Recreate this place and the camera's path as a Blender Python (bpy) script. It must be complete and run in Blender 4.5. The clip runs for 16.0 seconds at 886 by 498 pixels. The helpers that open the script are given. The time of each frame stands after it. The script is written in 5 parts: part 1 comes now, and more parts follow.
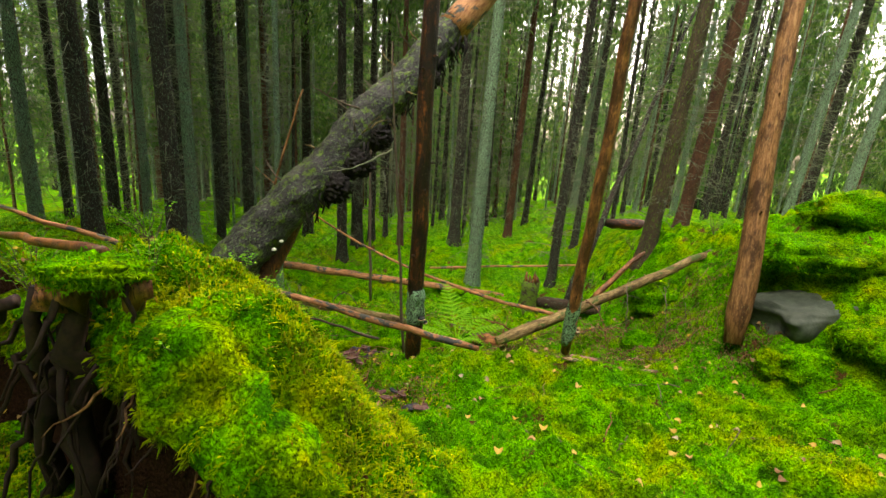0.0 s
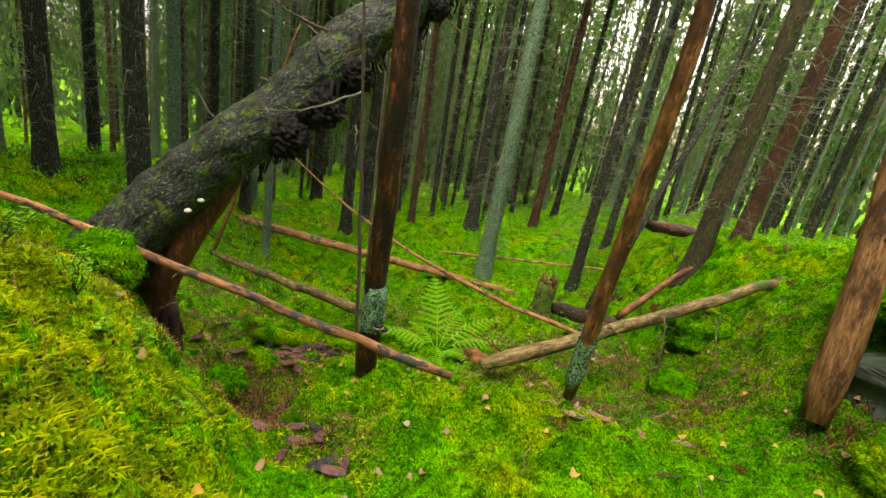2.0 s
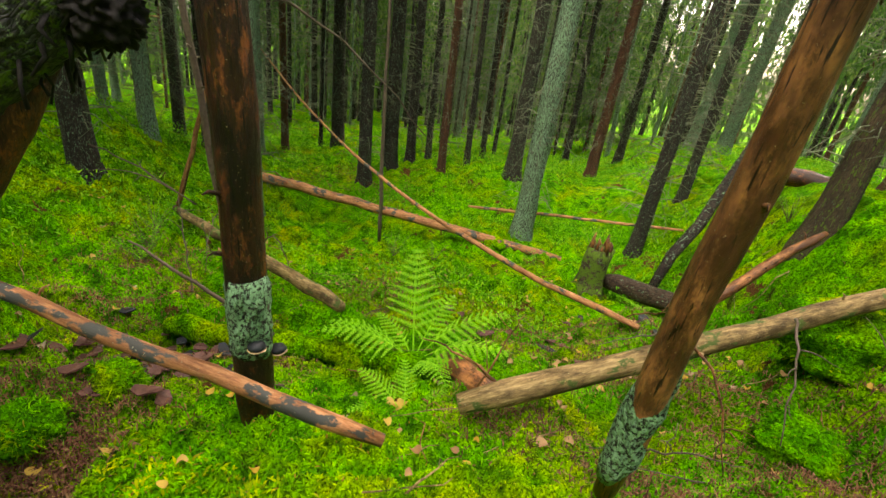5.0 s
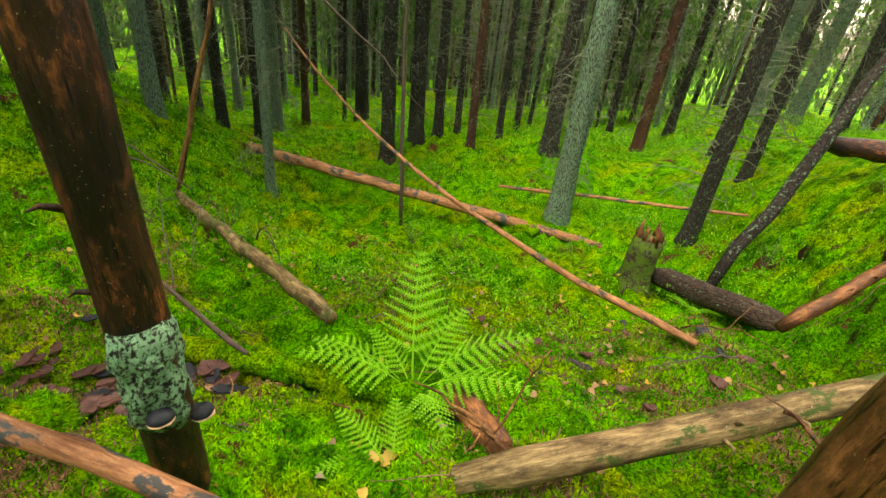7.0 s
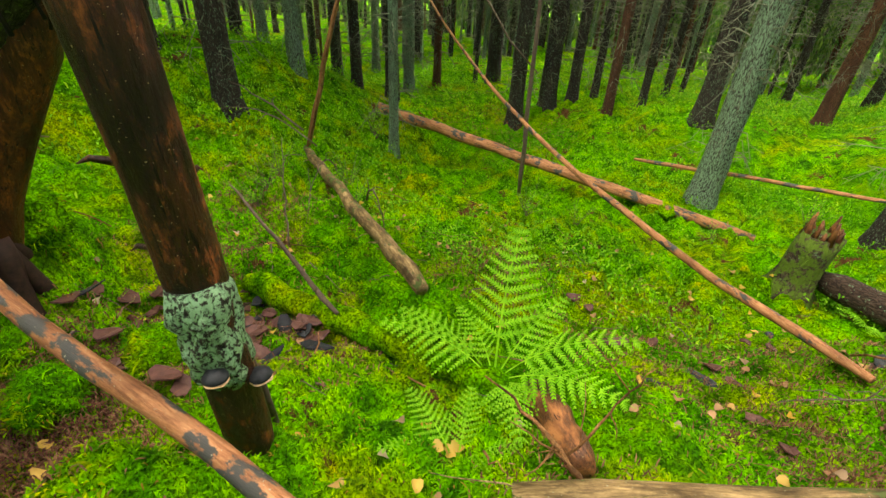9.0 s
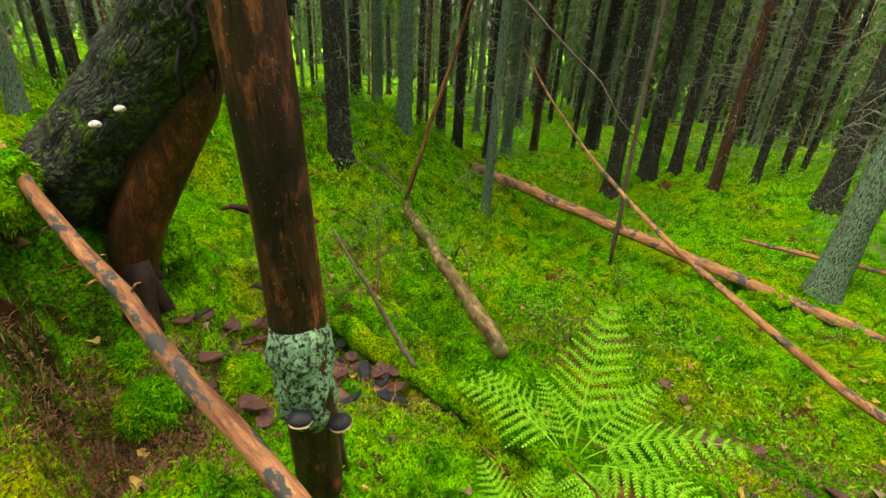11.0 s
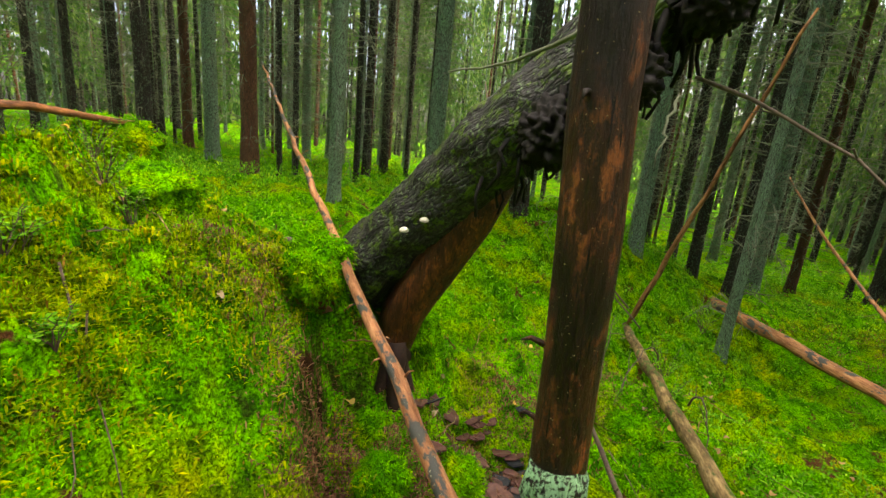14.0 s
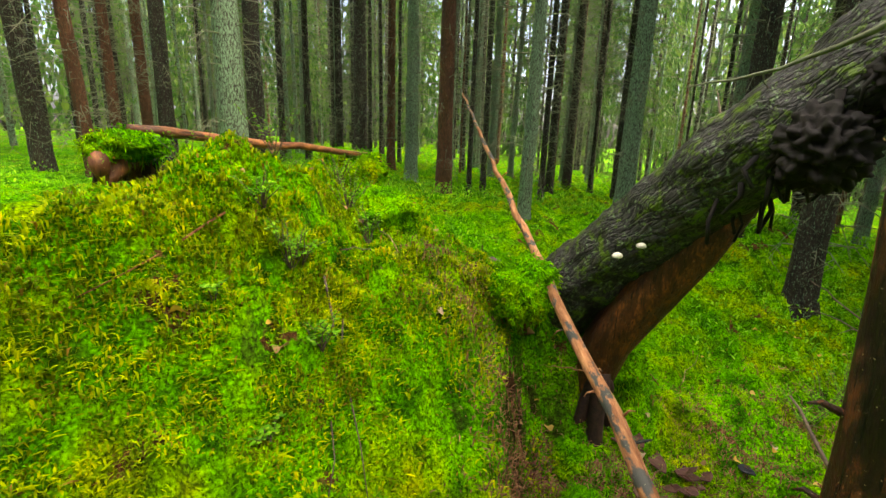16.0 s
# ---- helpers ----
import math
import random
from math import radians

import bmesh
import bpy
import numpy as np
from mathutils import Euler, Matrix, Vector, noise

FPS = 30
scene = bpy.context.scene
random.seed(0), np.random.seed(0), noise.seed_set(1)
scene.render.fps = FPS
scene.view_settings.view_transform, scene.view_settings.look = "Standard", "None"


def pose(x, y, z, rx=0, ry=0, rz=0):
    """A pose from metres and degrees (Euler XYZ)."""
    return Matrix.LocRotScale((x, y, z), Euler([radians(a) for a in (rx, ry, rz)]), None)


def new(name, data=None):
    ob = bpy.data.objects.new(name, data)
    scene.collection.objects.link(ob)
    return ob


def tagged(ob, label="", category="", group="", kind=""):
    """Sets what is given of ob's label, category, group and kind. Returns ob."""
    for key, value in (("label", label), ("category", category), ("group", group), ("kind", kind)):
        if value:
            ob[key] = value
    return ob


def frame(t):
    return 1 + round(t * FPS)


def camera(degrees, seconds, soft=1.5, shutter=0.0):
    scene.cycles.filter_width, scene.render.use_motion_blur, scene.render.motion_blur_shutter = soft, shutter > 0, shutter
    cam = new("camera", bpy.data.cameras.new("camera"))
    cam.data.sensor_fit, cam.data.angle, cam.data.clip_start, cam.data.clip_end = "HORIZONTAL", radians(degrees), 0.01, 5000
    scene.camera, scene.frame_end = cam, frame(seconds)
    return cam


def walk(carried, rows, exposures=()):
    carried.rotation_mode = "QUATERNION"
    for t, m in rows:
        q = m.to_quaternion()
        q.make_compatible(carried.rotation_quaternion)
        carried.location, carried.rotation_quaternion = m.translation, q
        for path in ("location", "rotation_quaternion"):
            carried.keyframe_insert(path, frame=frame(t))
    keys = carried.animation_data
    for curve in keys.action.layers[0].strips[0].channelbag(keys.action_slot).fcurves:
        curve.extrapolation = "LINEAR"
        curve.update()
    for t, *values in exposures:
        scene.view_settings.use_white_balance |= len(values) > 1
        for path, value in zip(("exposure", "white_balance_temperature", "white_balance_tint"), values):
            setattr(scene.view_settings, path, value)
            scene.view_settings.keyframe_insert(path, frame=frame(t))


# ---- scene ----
cam = camera(87.5, 16.0)
METRES, EYE, TILT, LEAN, TURN = 5.0, 1.5, 2.5, 2.0, 0.0
ROWS = [
    (0.0, 0.0, 0.0, 0.0, 1.3, -15.35, -4.76),
    (0.5, 0.0058, 0.044, -0.0118, -1.43, -18.07, -5.07),
    (1.0, 0.0369, 0.1118, -0.0217, 3.21, -16.43, -6.43),
    (1.5, 0.067, 0.1758, -0.0302, 4.32, -17.19, -8.59),
    (2.0, 0.0831, 0.2644, -0.045, 6.92, -18.62, -10.16),
    (2.5, 0.1067, 0.3313, -0.0494, 8.93, -21.32, -8.82),
    (3.0, 0.1465, 0.398, -0.0573, 14.39, -21.74, -8.09),
    (3.5, 0.1676, 0.4423, -0.0685, 14.84, -24.44, -6.32),
    (4.0, 0.1676, 0.5054, -0.0963, 12.83, -25.22, -7.03),
    (6.5, 0.1756, 0.7257, -0.1465, 17.07, -27.45, -7.69),
    (7.0, 0.173, 0.759, -0.1539, 18.27, -29.3, -5.83),
    (7.5, 0.1746, 0.7879, -0.1626, 24.11, -31.92, -5.5),
    (8.0, 0.1837, 0.8138, -0.1685, 28.39, -35.71, -3.69),
    (10.5, 0.1777, 0.8173, -0.1663, 42.7, -30.29, -2.71),
    (11.0, 0.1751, 0.8126, -0.1621, 45.97, -28.19, -2.53),
    (11.5, 0.1682, 0.8059, -0.1577, 50.67, -26.07, -2.77),
    (12.0, 0.1638, 0.8002, -0.1546, 54.25, -24.4, -3.46),
    (12.5, 0.1601, 0.7921, -0.1512, 58.41, -22.53, -3.37),
    (13.0, 0.1563, 0.7842, -0.1466, 62.61, -20.44, -3.03),
    (13.5, 0.1513, 0.7775, -0.1432, 66.8, -18.99, -2.92),
    (14.0, 0.1479, 0.7654, -0.1388, 72.38, -17.19, -3.41),
    (14.5, 0.1466, 0.7543, -0.1361, 77.6, -16.23, -3.91),
    (15.0, 0.1457, 0.7477, -0.1329, 82.11, -15.68, -2.51),
    (15.5, 0.1419, 0.7402, -0.1331, 87.93, -16.18, -0.85),
    (16.0, 0.1375, 0.7271, -0.1317, 93.17, -15.84, 0.65),
]
walk(cam, [(t, pose(0, 0, EYE, TILT, LEAN, TURN) @ pose(METRES * x, METRES * y, METRES * z, 90 + pitch, roll, yaw)) for t, x, y, z, yaw, pitch, roll in ROWS],
     exposures=[(0.0, 2.6, 7500, 10), (4.0, 2.72, 7500, 10), (16.0, 2.9, 7500, 10)])

# ---- world and light ----
world = bpy.data.worlds.new("overcast_sky")
world.use_nodes = True
scene.world = world
wn = world.node_tree.nodes
sky = wn.new("ShaderNodeTexSky")
sky.sky_type, sky.sun_disc = "NISHITA", False
sky.sun_elevation, sky.sun_rotation = radians(52), radians(20)
sky.air_density, sky.dust_density, sky.ozone_density = 0.6, 6.0, 0.6
world.node_tree.links.new(sky.outputs[0], wn["Background"].inputs[0])
wn["Background"].inputs[1].default_value = 0.15
sun = new("sun", bpy.data.lights.new("sun", "SUN"))
sun.data.energy, sun.data.angle, sun.data.color = 1.5, radians(40), (1.0, 0.96, 0.88)
sun.matrix_world = pose(0, 0, 30, 38, 0, -20)


# ---- materials ----
def shader(name, rough=0.8, spec=0.3):
    m = bpy.data.materials.new(name)
    m.use_nodes = True
    p = m.node_tree.nodes["Principled BSDF"]
    p.inputs["Roughness"].default_value = rough
    p.inputs["Specular IOR Level"].default_value = spec
    return m, m.node_tree.nodes, m.node_tree.links, p


def coords(n, l, stretch=(1, 1, 1), shift=True):
    tc, mp = n.new("ShaderNodeTexCoord"), n.new("ShaderNodeMapping")
    mp.inputs["Scale"].default_value = stretch
    l.new(tc.outputs["Object"], mp.inputs["Vector"])
    if shift:
        oi, mu = n.new("ShaderNodeObjectInfo"), n.new("ShaderNodeMath")
        mu.operation, mu.inputs[1].default_value = "MULTIPLY", 40
        l.new(oi.outputs["Random"], mu.inputs[0])
        l.new(mu.outputs[0], mp.inputs["Location"])
    return mp.outputs["Vector"]


def noise_tex(n, l, vec, scale, detail=4, rough=0.6):
    t = n.new("ShaderNodeTexNoise")
    t.inputs["Scale"].default_value, t.inputs["Detail"].default_value, t.inputs["Roughness"].default_value = scale, detail, rough
    l.new(vec, t.inputs["Vector"])
    return t.outputs["Fac"]


def ramp(n, l, fac, stops):
    r = n.new("ShaderNodeValToRGB")
    while len(r.color_ramp.elements) < len(stops):
        r.color_ramp.elements.new(0.5)
    for e, (at, c) in zip(r.color_ramp.elements, stops):
        e.position, e.color = at, (*c, 1) if len(c) == 3 else c
    l.new(fac, r.inputs["Fac"])
    return r.outputs["Color"]


def mix(n, l, fac, a, b, kind="MIX"):
    m = n.new("ShaderNodeMix")
    m.data_type, m.blend_type = "RGBA", kind
    if isinstance(fac, float):
        m.inputs["Factor"].default_value = fac
    else:
        l.new(fac, m.inputs["Factor"])
    for sock, v in ((m.inputs[6], a), (m.inputs[7], b)):
        if isinstance(v, tuple):
            sock.default_value = (*v, 1)
        else:
            l.new(v, sock)
    return m.outputs[2]


def bump(n, l, p, height, strength, dist):
    b = n.new("ShaderNodeBump")
    b.inputs["Strength"].default_value, b.inputs["Distance"].default_value = strength, dist
    l.new(height, b.inputs["Height"])
    l.new(b.outputs["Normal"], p.inputs["Normal"])


def steps(a, b):
    return [(a, (0, 0, 0)), (b, (1, 1, 1))]


def bark_mat(name, dark, light, lichen, amount, moss=0.0, rough=0.85, scale=1.0, spot=26):
    """Scaly bark: vertical cracks, plates, patches of lichen and of moss."""
    m, n, l, p = shader(name, rough, 0.25)
    v, vs = coords(n, l, (1, 1, 1)), coords(n, l, (1, 1, 0.35))
    plates = n.new("ShaderNodeTexVoronoi")
    plates.feature, plates.inputs["Scale"].default_value = "DISTANCE_TO_EDGE", 34 * scale
    warp = n.new("ShaderNodeTexNoise")
    warp.inputs["Scale"].default_value, warp.inputs["Detail"].default_value = 9, 4
    l.new(vs, warp.inputs["Vector"])
    l.new(mix(n, l, 0.14, vs, warp.outputs["Color"]), plates.inputs["Vector"])
    fine = noise_tex(n, l, vs, 60 * scale, 5, 0.7)
    wide = noise_tex(n, l, v, 2.2, 3)
    col = ramp(n, l, fine, [(0.3, dark), (0.72, light)])
    col = mix(n, l, ramp(n, l, wide, steps(0.3, 0.8)), col, dark)
    col = mix(n, l, ramp(n, l, plates.outputs["Distance"], [(0.0, (1, 1, 1)), (0.12, (0, 0, 0))]), col, tuple(c * 0.4 for c in dark))
    spots = noise_tex(n, l, v, spot, 6, 0.75)
    col = mix(n, l, ramp(n, l, spots, steps(0.68 - 0.3 * amount, 0.74 - 0.3 * amount)), col, lichen)
    if moss:
        mo = noise_tex(n, l, v, 13, 6, 0.75)
        col = mix(n, l, ramp(n, l, mo, steps(0.7 - 0.3 * moss, 0.76 - 0.3 * moss)), col, (0.075, 0.13, 0.01))
    l.new(col, p.inputs["Base Color"])
    h = mix(n, l, 0.5, fine, ramp(n, l, plates.outputs["Distance"], [(0.0, (0, 0, 0)), (0.25, (1, 1, 1))]))
    bump(n, l, p, h, 0.9, 0.012)
    return m


def wet_wood_mat(name, dark, mid, bright, amount, rough=0.42):
    """Wet stripped trunk: dark film, flaking orange-brown patches, fine cracks and pale flecks."""
    m, n, l, p = shader(name, rough, 0.3)
    vs, v = coords(n, l, (1, 1, 0.16)), coords(n, l, (1, 1, 0.45))
    grain, patch, blot = noise_tex(n, l, vs, 48, 6, 0.7), noise_tex(n, l, v, 19, 7, 0.76), noise_tex(n, l, v, 4.5, 5, 0.65)
    col = ramp(n, l, grain, [(0.32, dark), (0.62, mid)])
    col = mix(n, l, ramp(n, l, patch, steps(0.64 - 0.25 * amount, 0.78 - 0.25 * amount)), col, bright)
    col = mix(n, l, ramp(n, l, blot, [(0.44, (0, 0, 0)), (0.58, (0.85, 0.85, 0.85))]), col, dark)
    crack = noise_tex(n, l, coords(n, l, (1, 1, 0.09)), 70, 3, 0.6)
    col = mix(n, l, ramp(n, l, crack, [(0.34, (1, 1, 1)), (0.40, (0, 0, 0))]), col, tuple(0.3 * q for q in dark))
    fleck = noise_tex(n, l, coords(n, l), 130, 2, 0.5)
    col = mix(n, l, ramp(n, l, fleck, steps(0.71, 0.74)), col, (0.30, 0.22, 0.12))
    l.new(col, p.inputs["Base Color"])
    l.new(ramp(n, l, patch, [(0.3, (0.3, 0.3, 0.3)), (0.7, (0.7, 0.7, 0.7))]), p.inputs["Roughness"])
    bump(n, l, p, mix(n, l, 0.5, grain, patch), 1.0, 0.014)
    return m


def wood_mat(name, a, b, c, rough=0.6, patch=None, amount=0.4, spec=0.15, stained=0.9):
    """Barkless wood: grain along the stem, darker stains, remains of bark."""
    m, n, l, p = shader(name, rough, spec)
    vs, v = coords(n, l, (1, 1, 0.12)), coords(n, l, (1, 1, 0.4))
    grain = noise_tex(n, l, vs, 55, 6, 0.78)
    stain = noise_tex(n, l, v, 7, 6, 0.72)
    col = ramp(n, l, grain, [(0.34, a), (0.5, b), (0.64, c)])
    col = mix(n, l, ramp(n, l, stain, [(0.45, (0, 0, 0)), (0.60, (stained,) * 3)]), col, tuple(0.45 * x for x in a))
    if patch:
        pt = noise_tex(n, l, coords(n, l, (1, 1, 0.55)), 11, 5, 0.62)
        col = mix(n, l, ramp(n, l, pt, steps(0.66 - 0.3 * amount, 0.7 - 0.3 * amount)), col, patch)
    dots = noise_tex(n, l, coords(n, l), 95, 2, 0.5)
    col = mix(n, l, ramp(n, l, dots, steps(0.70, 0.74)), col, tuple(min(0.3, 2.2 * x + 0.05) for x in b))
    l.new(col, p.inputs["Base Color"])
    bump(n, l, p, mix(n, l, 0.5, grain, stain), 0.9, 0.012)
    return m


def leafy_mat(name, stops, rough=0.6, through_light=0.25, island=True):
    """Leaves: colour by leaf, with some light coming through."""
    m, n, l, p = shader(name, rough, 0.3)
    if island:
        g = n.new("ShaderNodeNewGeometry")
        fac = g.outputs["Random Per Island"]
    else:
        fac = n.new("ShaderNodeObjectInfo").outputs["Random"]
    col = ramp(n, l, fac, stops)
    wide = noise_tex(n, l, coords(n, l, shift=False), 1.3, 3)
    col = mix(n, l, ramp(n, l, wide, [(0.35, (0, 0, 0)), (0.7, (0.5, 0.5, 0.5))]), col, tuple(0.6 * c for c in stops[0][1]))
    l.new(col, p.inputs["Base Color"])
    tr = n.new("ShaderNodeBsdfTranslucent")
    l.new(col, tr.inputs["Color"])
    ms = n.new("ShaderNodeMixShader")
    ms.inputs[0].default_value = through_light
    l.new(p.outputs[0], ms.inputs[1])
    l.new(tr.outputs[0], ms.inputs[2])
    l.new(ms.outputs[0], n["Material Output"].inputs["Surface"])
    return m


def moss_field(n, l, v):
    """Deep green velvet moss, yellow-green patches and rusty tips at three scales."""
    mid, wide, broad = noise_tex(n, l, v, 5.5, 6, 0.68), noise_tex(n, l, v, 1.5, 4), noise_tex(n, l, v, 0.55, 2)
    green = ramp(n, l, mid, [(0.30, (0.010, 0.060, 0.001)), (0.42, (0.040, 0.20, 0.001)), (0.54, (0.130, 0.46, 0.002)), (0.68, (0.27, 0.60, 0.003))])
    gold = ramp(n, l, mid, [(0.30, (0.030, 0.060, 0.001)), (0.42, (0.12, 0.22, 0.001)), (0.54, (0.30, 0.41, 0.002)), (0.64, (0.45, 0.46, 0.004)), (0.76, (0.36, 0.17, 0.008))])
    col = mix(n, l, ramp(n, l, wide, steps(0.46, 0.66)), green, gold)
    return mix(n, l, ramp(n, l, broad, [(0.42, (0, 0, 0)), (0.60, (0.45, 0.45, 0.45))]), col, (0.050, 0.26, 0.001)), mid


def moss_ground_mat(name="moss_carpet", bare=True):
    """Moss carpet with shade painted between tufts, brown needle litter in patches and dark soil on steep faces."""
    m, n, l, p = shader(name, 1.0, 0.03)
    v = coords(n, l, shift=not bare)
    col, mid = moss_field(n, l, v)
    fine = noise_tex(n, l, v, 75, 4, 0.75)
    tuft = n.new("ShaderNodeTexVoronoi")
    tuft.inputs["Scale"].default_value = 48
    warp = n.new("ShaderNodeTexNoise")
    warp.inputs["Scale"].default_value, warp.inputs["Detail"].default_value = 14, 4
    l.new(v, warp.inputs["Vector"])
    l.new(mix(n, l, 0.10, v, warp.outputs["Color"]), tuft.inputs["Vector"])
    # shade between tufts and in the fine crevices, put into the colour
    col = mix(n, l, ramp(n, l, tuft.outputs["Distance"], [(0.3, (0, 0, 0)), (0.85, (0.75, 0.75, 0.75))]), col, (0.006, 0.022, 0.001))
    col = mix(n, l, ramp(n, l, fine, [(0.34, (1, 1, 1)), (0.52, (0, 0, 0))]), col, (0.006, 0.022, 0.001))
    litter = noise_tex(n, l, v, 2.1, 6, 0.72)
    col = mix(n, l, ramp(n, l, litter, steps(0.60, 0.64) if bare else steps(0.66, 0.75)), col, ramp(n, l, fine, [(0.3, (0.022, 0.010, 0.004)), (0.7, (0.13, 0.060, 0.022))]))
    if bare:
        g, sx = n.new("ShaderNodeNewGeometry"), n.new("ShaderNodeSeparateXYZ")
        l.new(g.outputs["True Normal"], sx.inputs[0])
        soil = ramp(n, l, fine, [(0.3, (0.006, 0.003, 0.002)), (0.75, (0.045, 0.022, 0.011))])
        col = mix(n, l, ramp(n, l, sx.outputs["Z"], steps(0.20, 0.34)), soil, col)
    l.new(col, p.inputs["Base Color"])
    bump(n, l, p, mix(n, l, 0.5, fine, tuft.outputs["Distance"]), 1.0, 0.025)
    return m


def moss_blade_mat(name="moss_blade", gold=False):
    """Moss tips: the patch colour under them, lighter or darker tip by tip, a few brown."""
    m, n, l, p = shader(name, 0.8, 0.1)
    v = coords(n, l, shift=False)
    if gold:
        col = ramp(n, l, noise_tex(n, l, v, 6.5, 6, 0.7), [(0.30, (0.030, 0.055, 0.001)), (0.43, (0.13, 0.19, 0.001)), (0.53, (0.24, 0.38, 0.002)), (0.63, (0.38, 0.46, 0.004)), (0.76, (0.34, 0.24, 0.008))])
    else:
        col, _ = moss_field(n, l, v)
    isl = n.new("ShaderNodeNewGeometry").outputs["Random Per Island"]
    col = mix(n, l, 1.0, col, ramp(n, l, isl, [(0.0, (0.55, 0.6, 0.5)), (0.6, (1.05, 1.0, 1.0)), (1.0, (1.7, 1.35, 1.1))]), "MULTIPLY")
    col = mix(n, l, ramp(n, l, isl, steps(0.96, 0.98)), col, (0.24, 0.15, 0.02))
    l.new(col, p.inputs["Base Color"])
    tr, ms = n.new("ShaderNodeBsdfTranslucent"), n.new("ShaderNodeMixShader")
    l.new(col, tr.inputs["Color"])
    ms.inputs[0].default_value = 0.35
    l.new(p.outputs[0], ms.inputs[1])
    l.new(tr.outputs[0], ms.inputs[2])
    l.new(ms.outputs[0], n["Material Output"].inputs["Surface"])
    return m


def plain_mat(name, a, b, scale=30, rough=0.7, spec=0.3, depth=0.004):
    m, n, l, p = shader(name, rough, spec)
    v = coords(n, l)
    f, w = noise_tex(n, l, v, scale, 5, 0.7), noise_tex(n, l, v, scale / 8, 3)
    col = mix(n, l, ramp(n, l, w, [(0.3, (0, 0, 0)), (0.7, (0.6, 0.6, 0.6))]), ramp(n, l, f, [(0.3, a), (0.7, b)]), a)
    l.new(col, p.inputs["Base Color"])
    bump(n, l, p, f, 0.6, depth)
    return m


LICHEN = (0.15, 0.25, 0.15)
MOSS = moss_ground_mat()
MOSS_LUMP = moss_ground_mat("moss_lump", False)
MOSS_BLADE = moss_blade_mat()
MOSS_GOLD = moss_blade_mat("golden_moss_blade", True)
BILBERRY = leafy_mat("bilberry_leaf", [(0.0, (0.05, 0.19, 0.005)), (0.4, (0.12, 0.38, 0.008)), (0.8, (0.20, 0.52, 0.015)), (1.0, (0.33, 0.56, 0.020))], 1.0, 0.4)
NEEDLES = leafy_mat("spruce_needles", [(0.0, (0.035, 0.10, 0.018)), (0.6, (0.09, 0.20, 0.035)), (1.0, (0.20, 0.30, 0.05))], 0.6, 0.5)
FERN = leafy_mat("fern_leaf", [(0.0, (0.15, 0.46, 0.010)), (1.0, (0.30, 0.66, 0.020))], 0.8, 0.45)
BARK_DARK = bark_mat("dark_spruce_bark", (0.013, 0.010, 0.008), (0.075, 0.055, 0.040), LICHEN, 0.40)
BARK_LICHEN = bark_mat("lichen_spruce_bark", (0.03, 0.028, 0.022), (0.12, 0.125, 0.09), (0.18, 0.30, 0.18), 0.72)
BARK_RED = bark_mat("reddish_bark", (0.05, 0.022, 0.012), (0.24, 0.11, 0.055), LICHEN, 0.25)
BARK_MOSSY = bark_mat("mossy_bark", (0.035, 0.025, 0.016), (0.15, 0.10, 0.05), LICHEN, 0.3, 0.5)
BARK_FALLEN = bark_mat("leaning_trunk_bark", (0.012, 0.011, 0.010), (0.085, 0.082, 0.076), (0.12, 0.18, 0.08), 0.40, 0.56, 0.5, 1.1, 36)
WOOD_DARK = wet_wood_mat("wet_brown_wood", (0.007, 0.004, 0.003), (0.045, 0.016, 0.007), (0.25, 0.078, 0.018), 0.50)
WOOD_LEG = wet_wood_mat("orange_brown_wood", (0.022, 0.008, 0.003), (0.10, 0.035, 0.010), (0.26, 0.085, 0.018), 0.55, 0.5)
WOOD_RED = wet_wood_mat("red_brown_wood", (0.045, 0.017, 0.007), (0.16, 0.062, 0.022), (0.36, 0.15, 0.05), 0.8, 0.55)
WOOD_PALE = wood_mat("pale_brown_wood", (0.07, 0.030, 0.010), (0.20, 0.095, 0.034), (0.33, 0.18, 0.075), 0.65)
WOOD_PINK = wood_mat("pinkish_peeled_wood", (0.14, 0.055, 0.022), (0.36, 0.16, 0.07), (0.52, 0.27, 0.12), 0.6, (0.060, 0.062, 0.055), 0.40, 0.15, 0.45)
WOOD_GREY = wood_mat("grey_weathered_wood", (0.08, 0.052, 0.020), (0.22, 0.15, 0.065), (0.40, 0.29, 0.13), 0.7, (0.06, 0.09, 0.02), 0.35)
COLLAR = bark_mat("collar_bark", (0.010, 0.009, 0.006), (0.06, 0.06, 0.04), (0.17, 0.32, 0.17), 0.74, 0.15, spot=55)
WOOD_PATCHY = wood_mat("half_barked_wood", (0.14, 0.055, 0.022), (0.36, 0.16, 0.07), (0.50, 0.26, 0.12), 0.6, (0.050, 0.053, 0.048), 0.47, 0.15, 0.5)
LICHEN_TWIG = plain_mat("lichen_twig", (0.08, 0.085, 0.05), (0.22, 0.25, 0.16), 20, 0.9)
TWIG = plain_mat("twig_bark", (0.05, 0.035, 0.025), (0.16, 0.12, 0.085), 40, 0.8)
ROOT = plain_mat("root_wood", (0.008, 0.004, 0.003), (0.045, 0.021, 0.012), 30, 0.8)
STONE = plain_mat("grey_green_rock", (0.025, 0.034, 0.024), (0.10, 0.12, 0.085), 14, 0.7, 0.3, 0.01)
WHITE_CAP = plain_mat("pale_fungus", (0.55, 0.50, 0.40), (0.72, 0.68, 0.58), 20, 0.5)
BLACK_CAP = plain_mat("black_fungus_crust", (0.008, 0.010, 0.012), (0.03, 0.036, 0.04), 30, 0.6, 0.2)
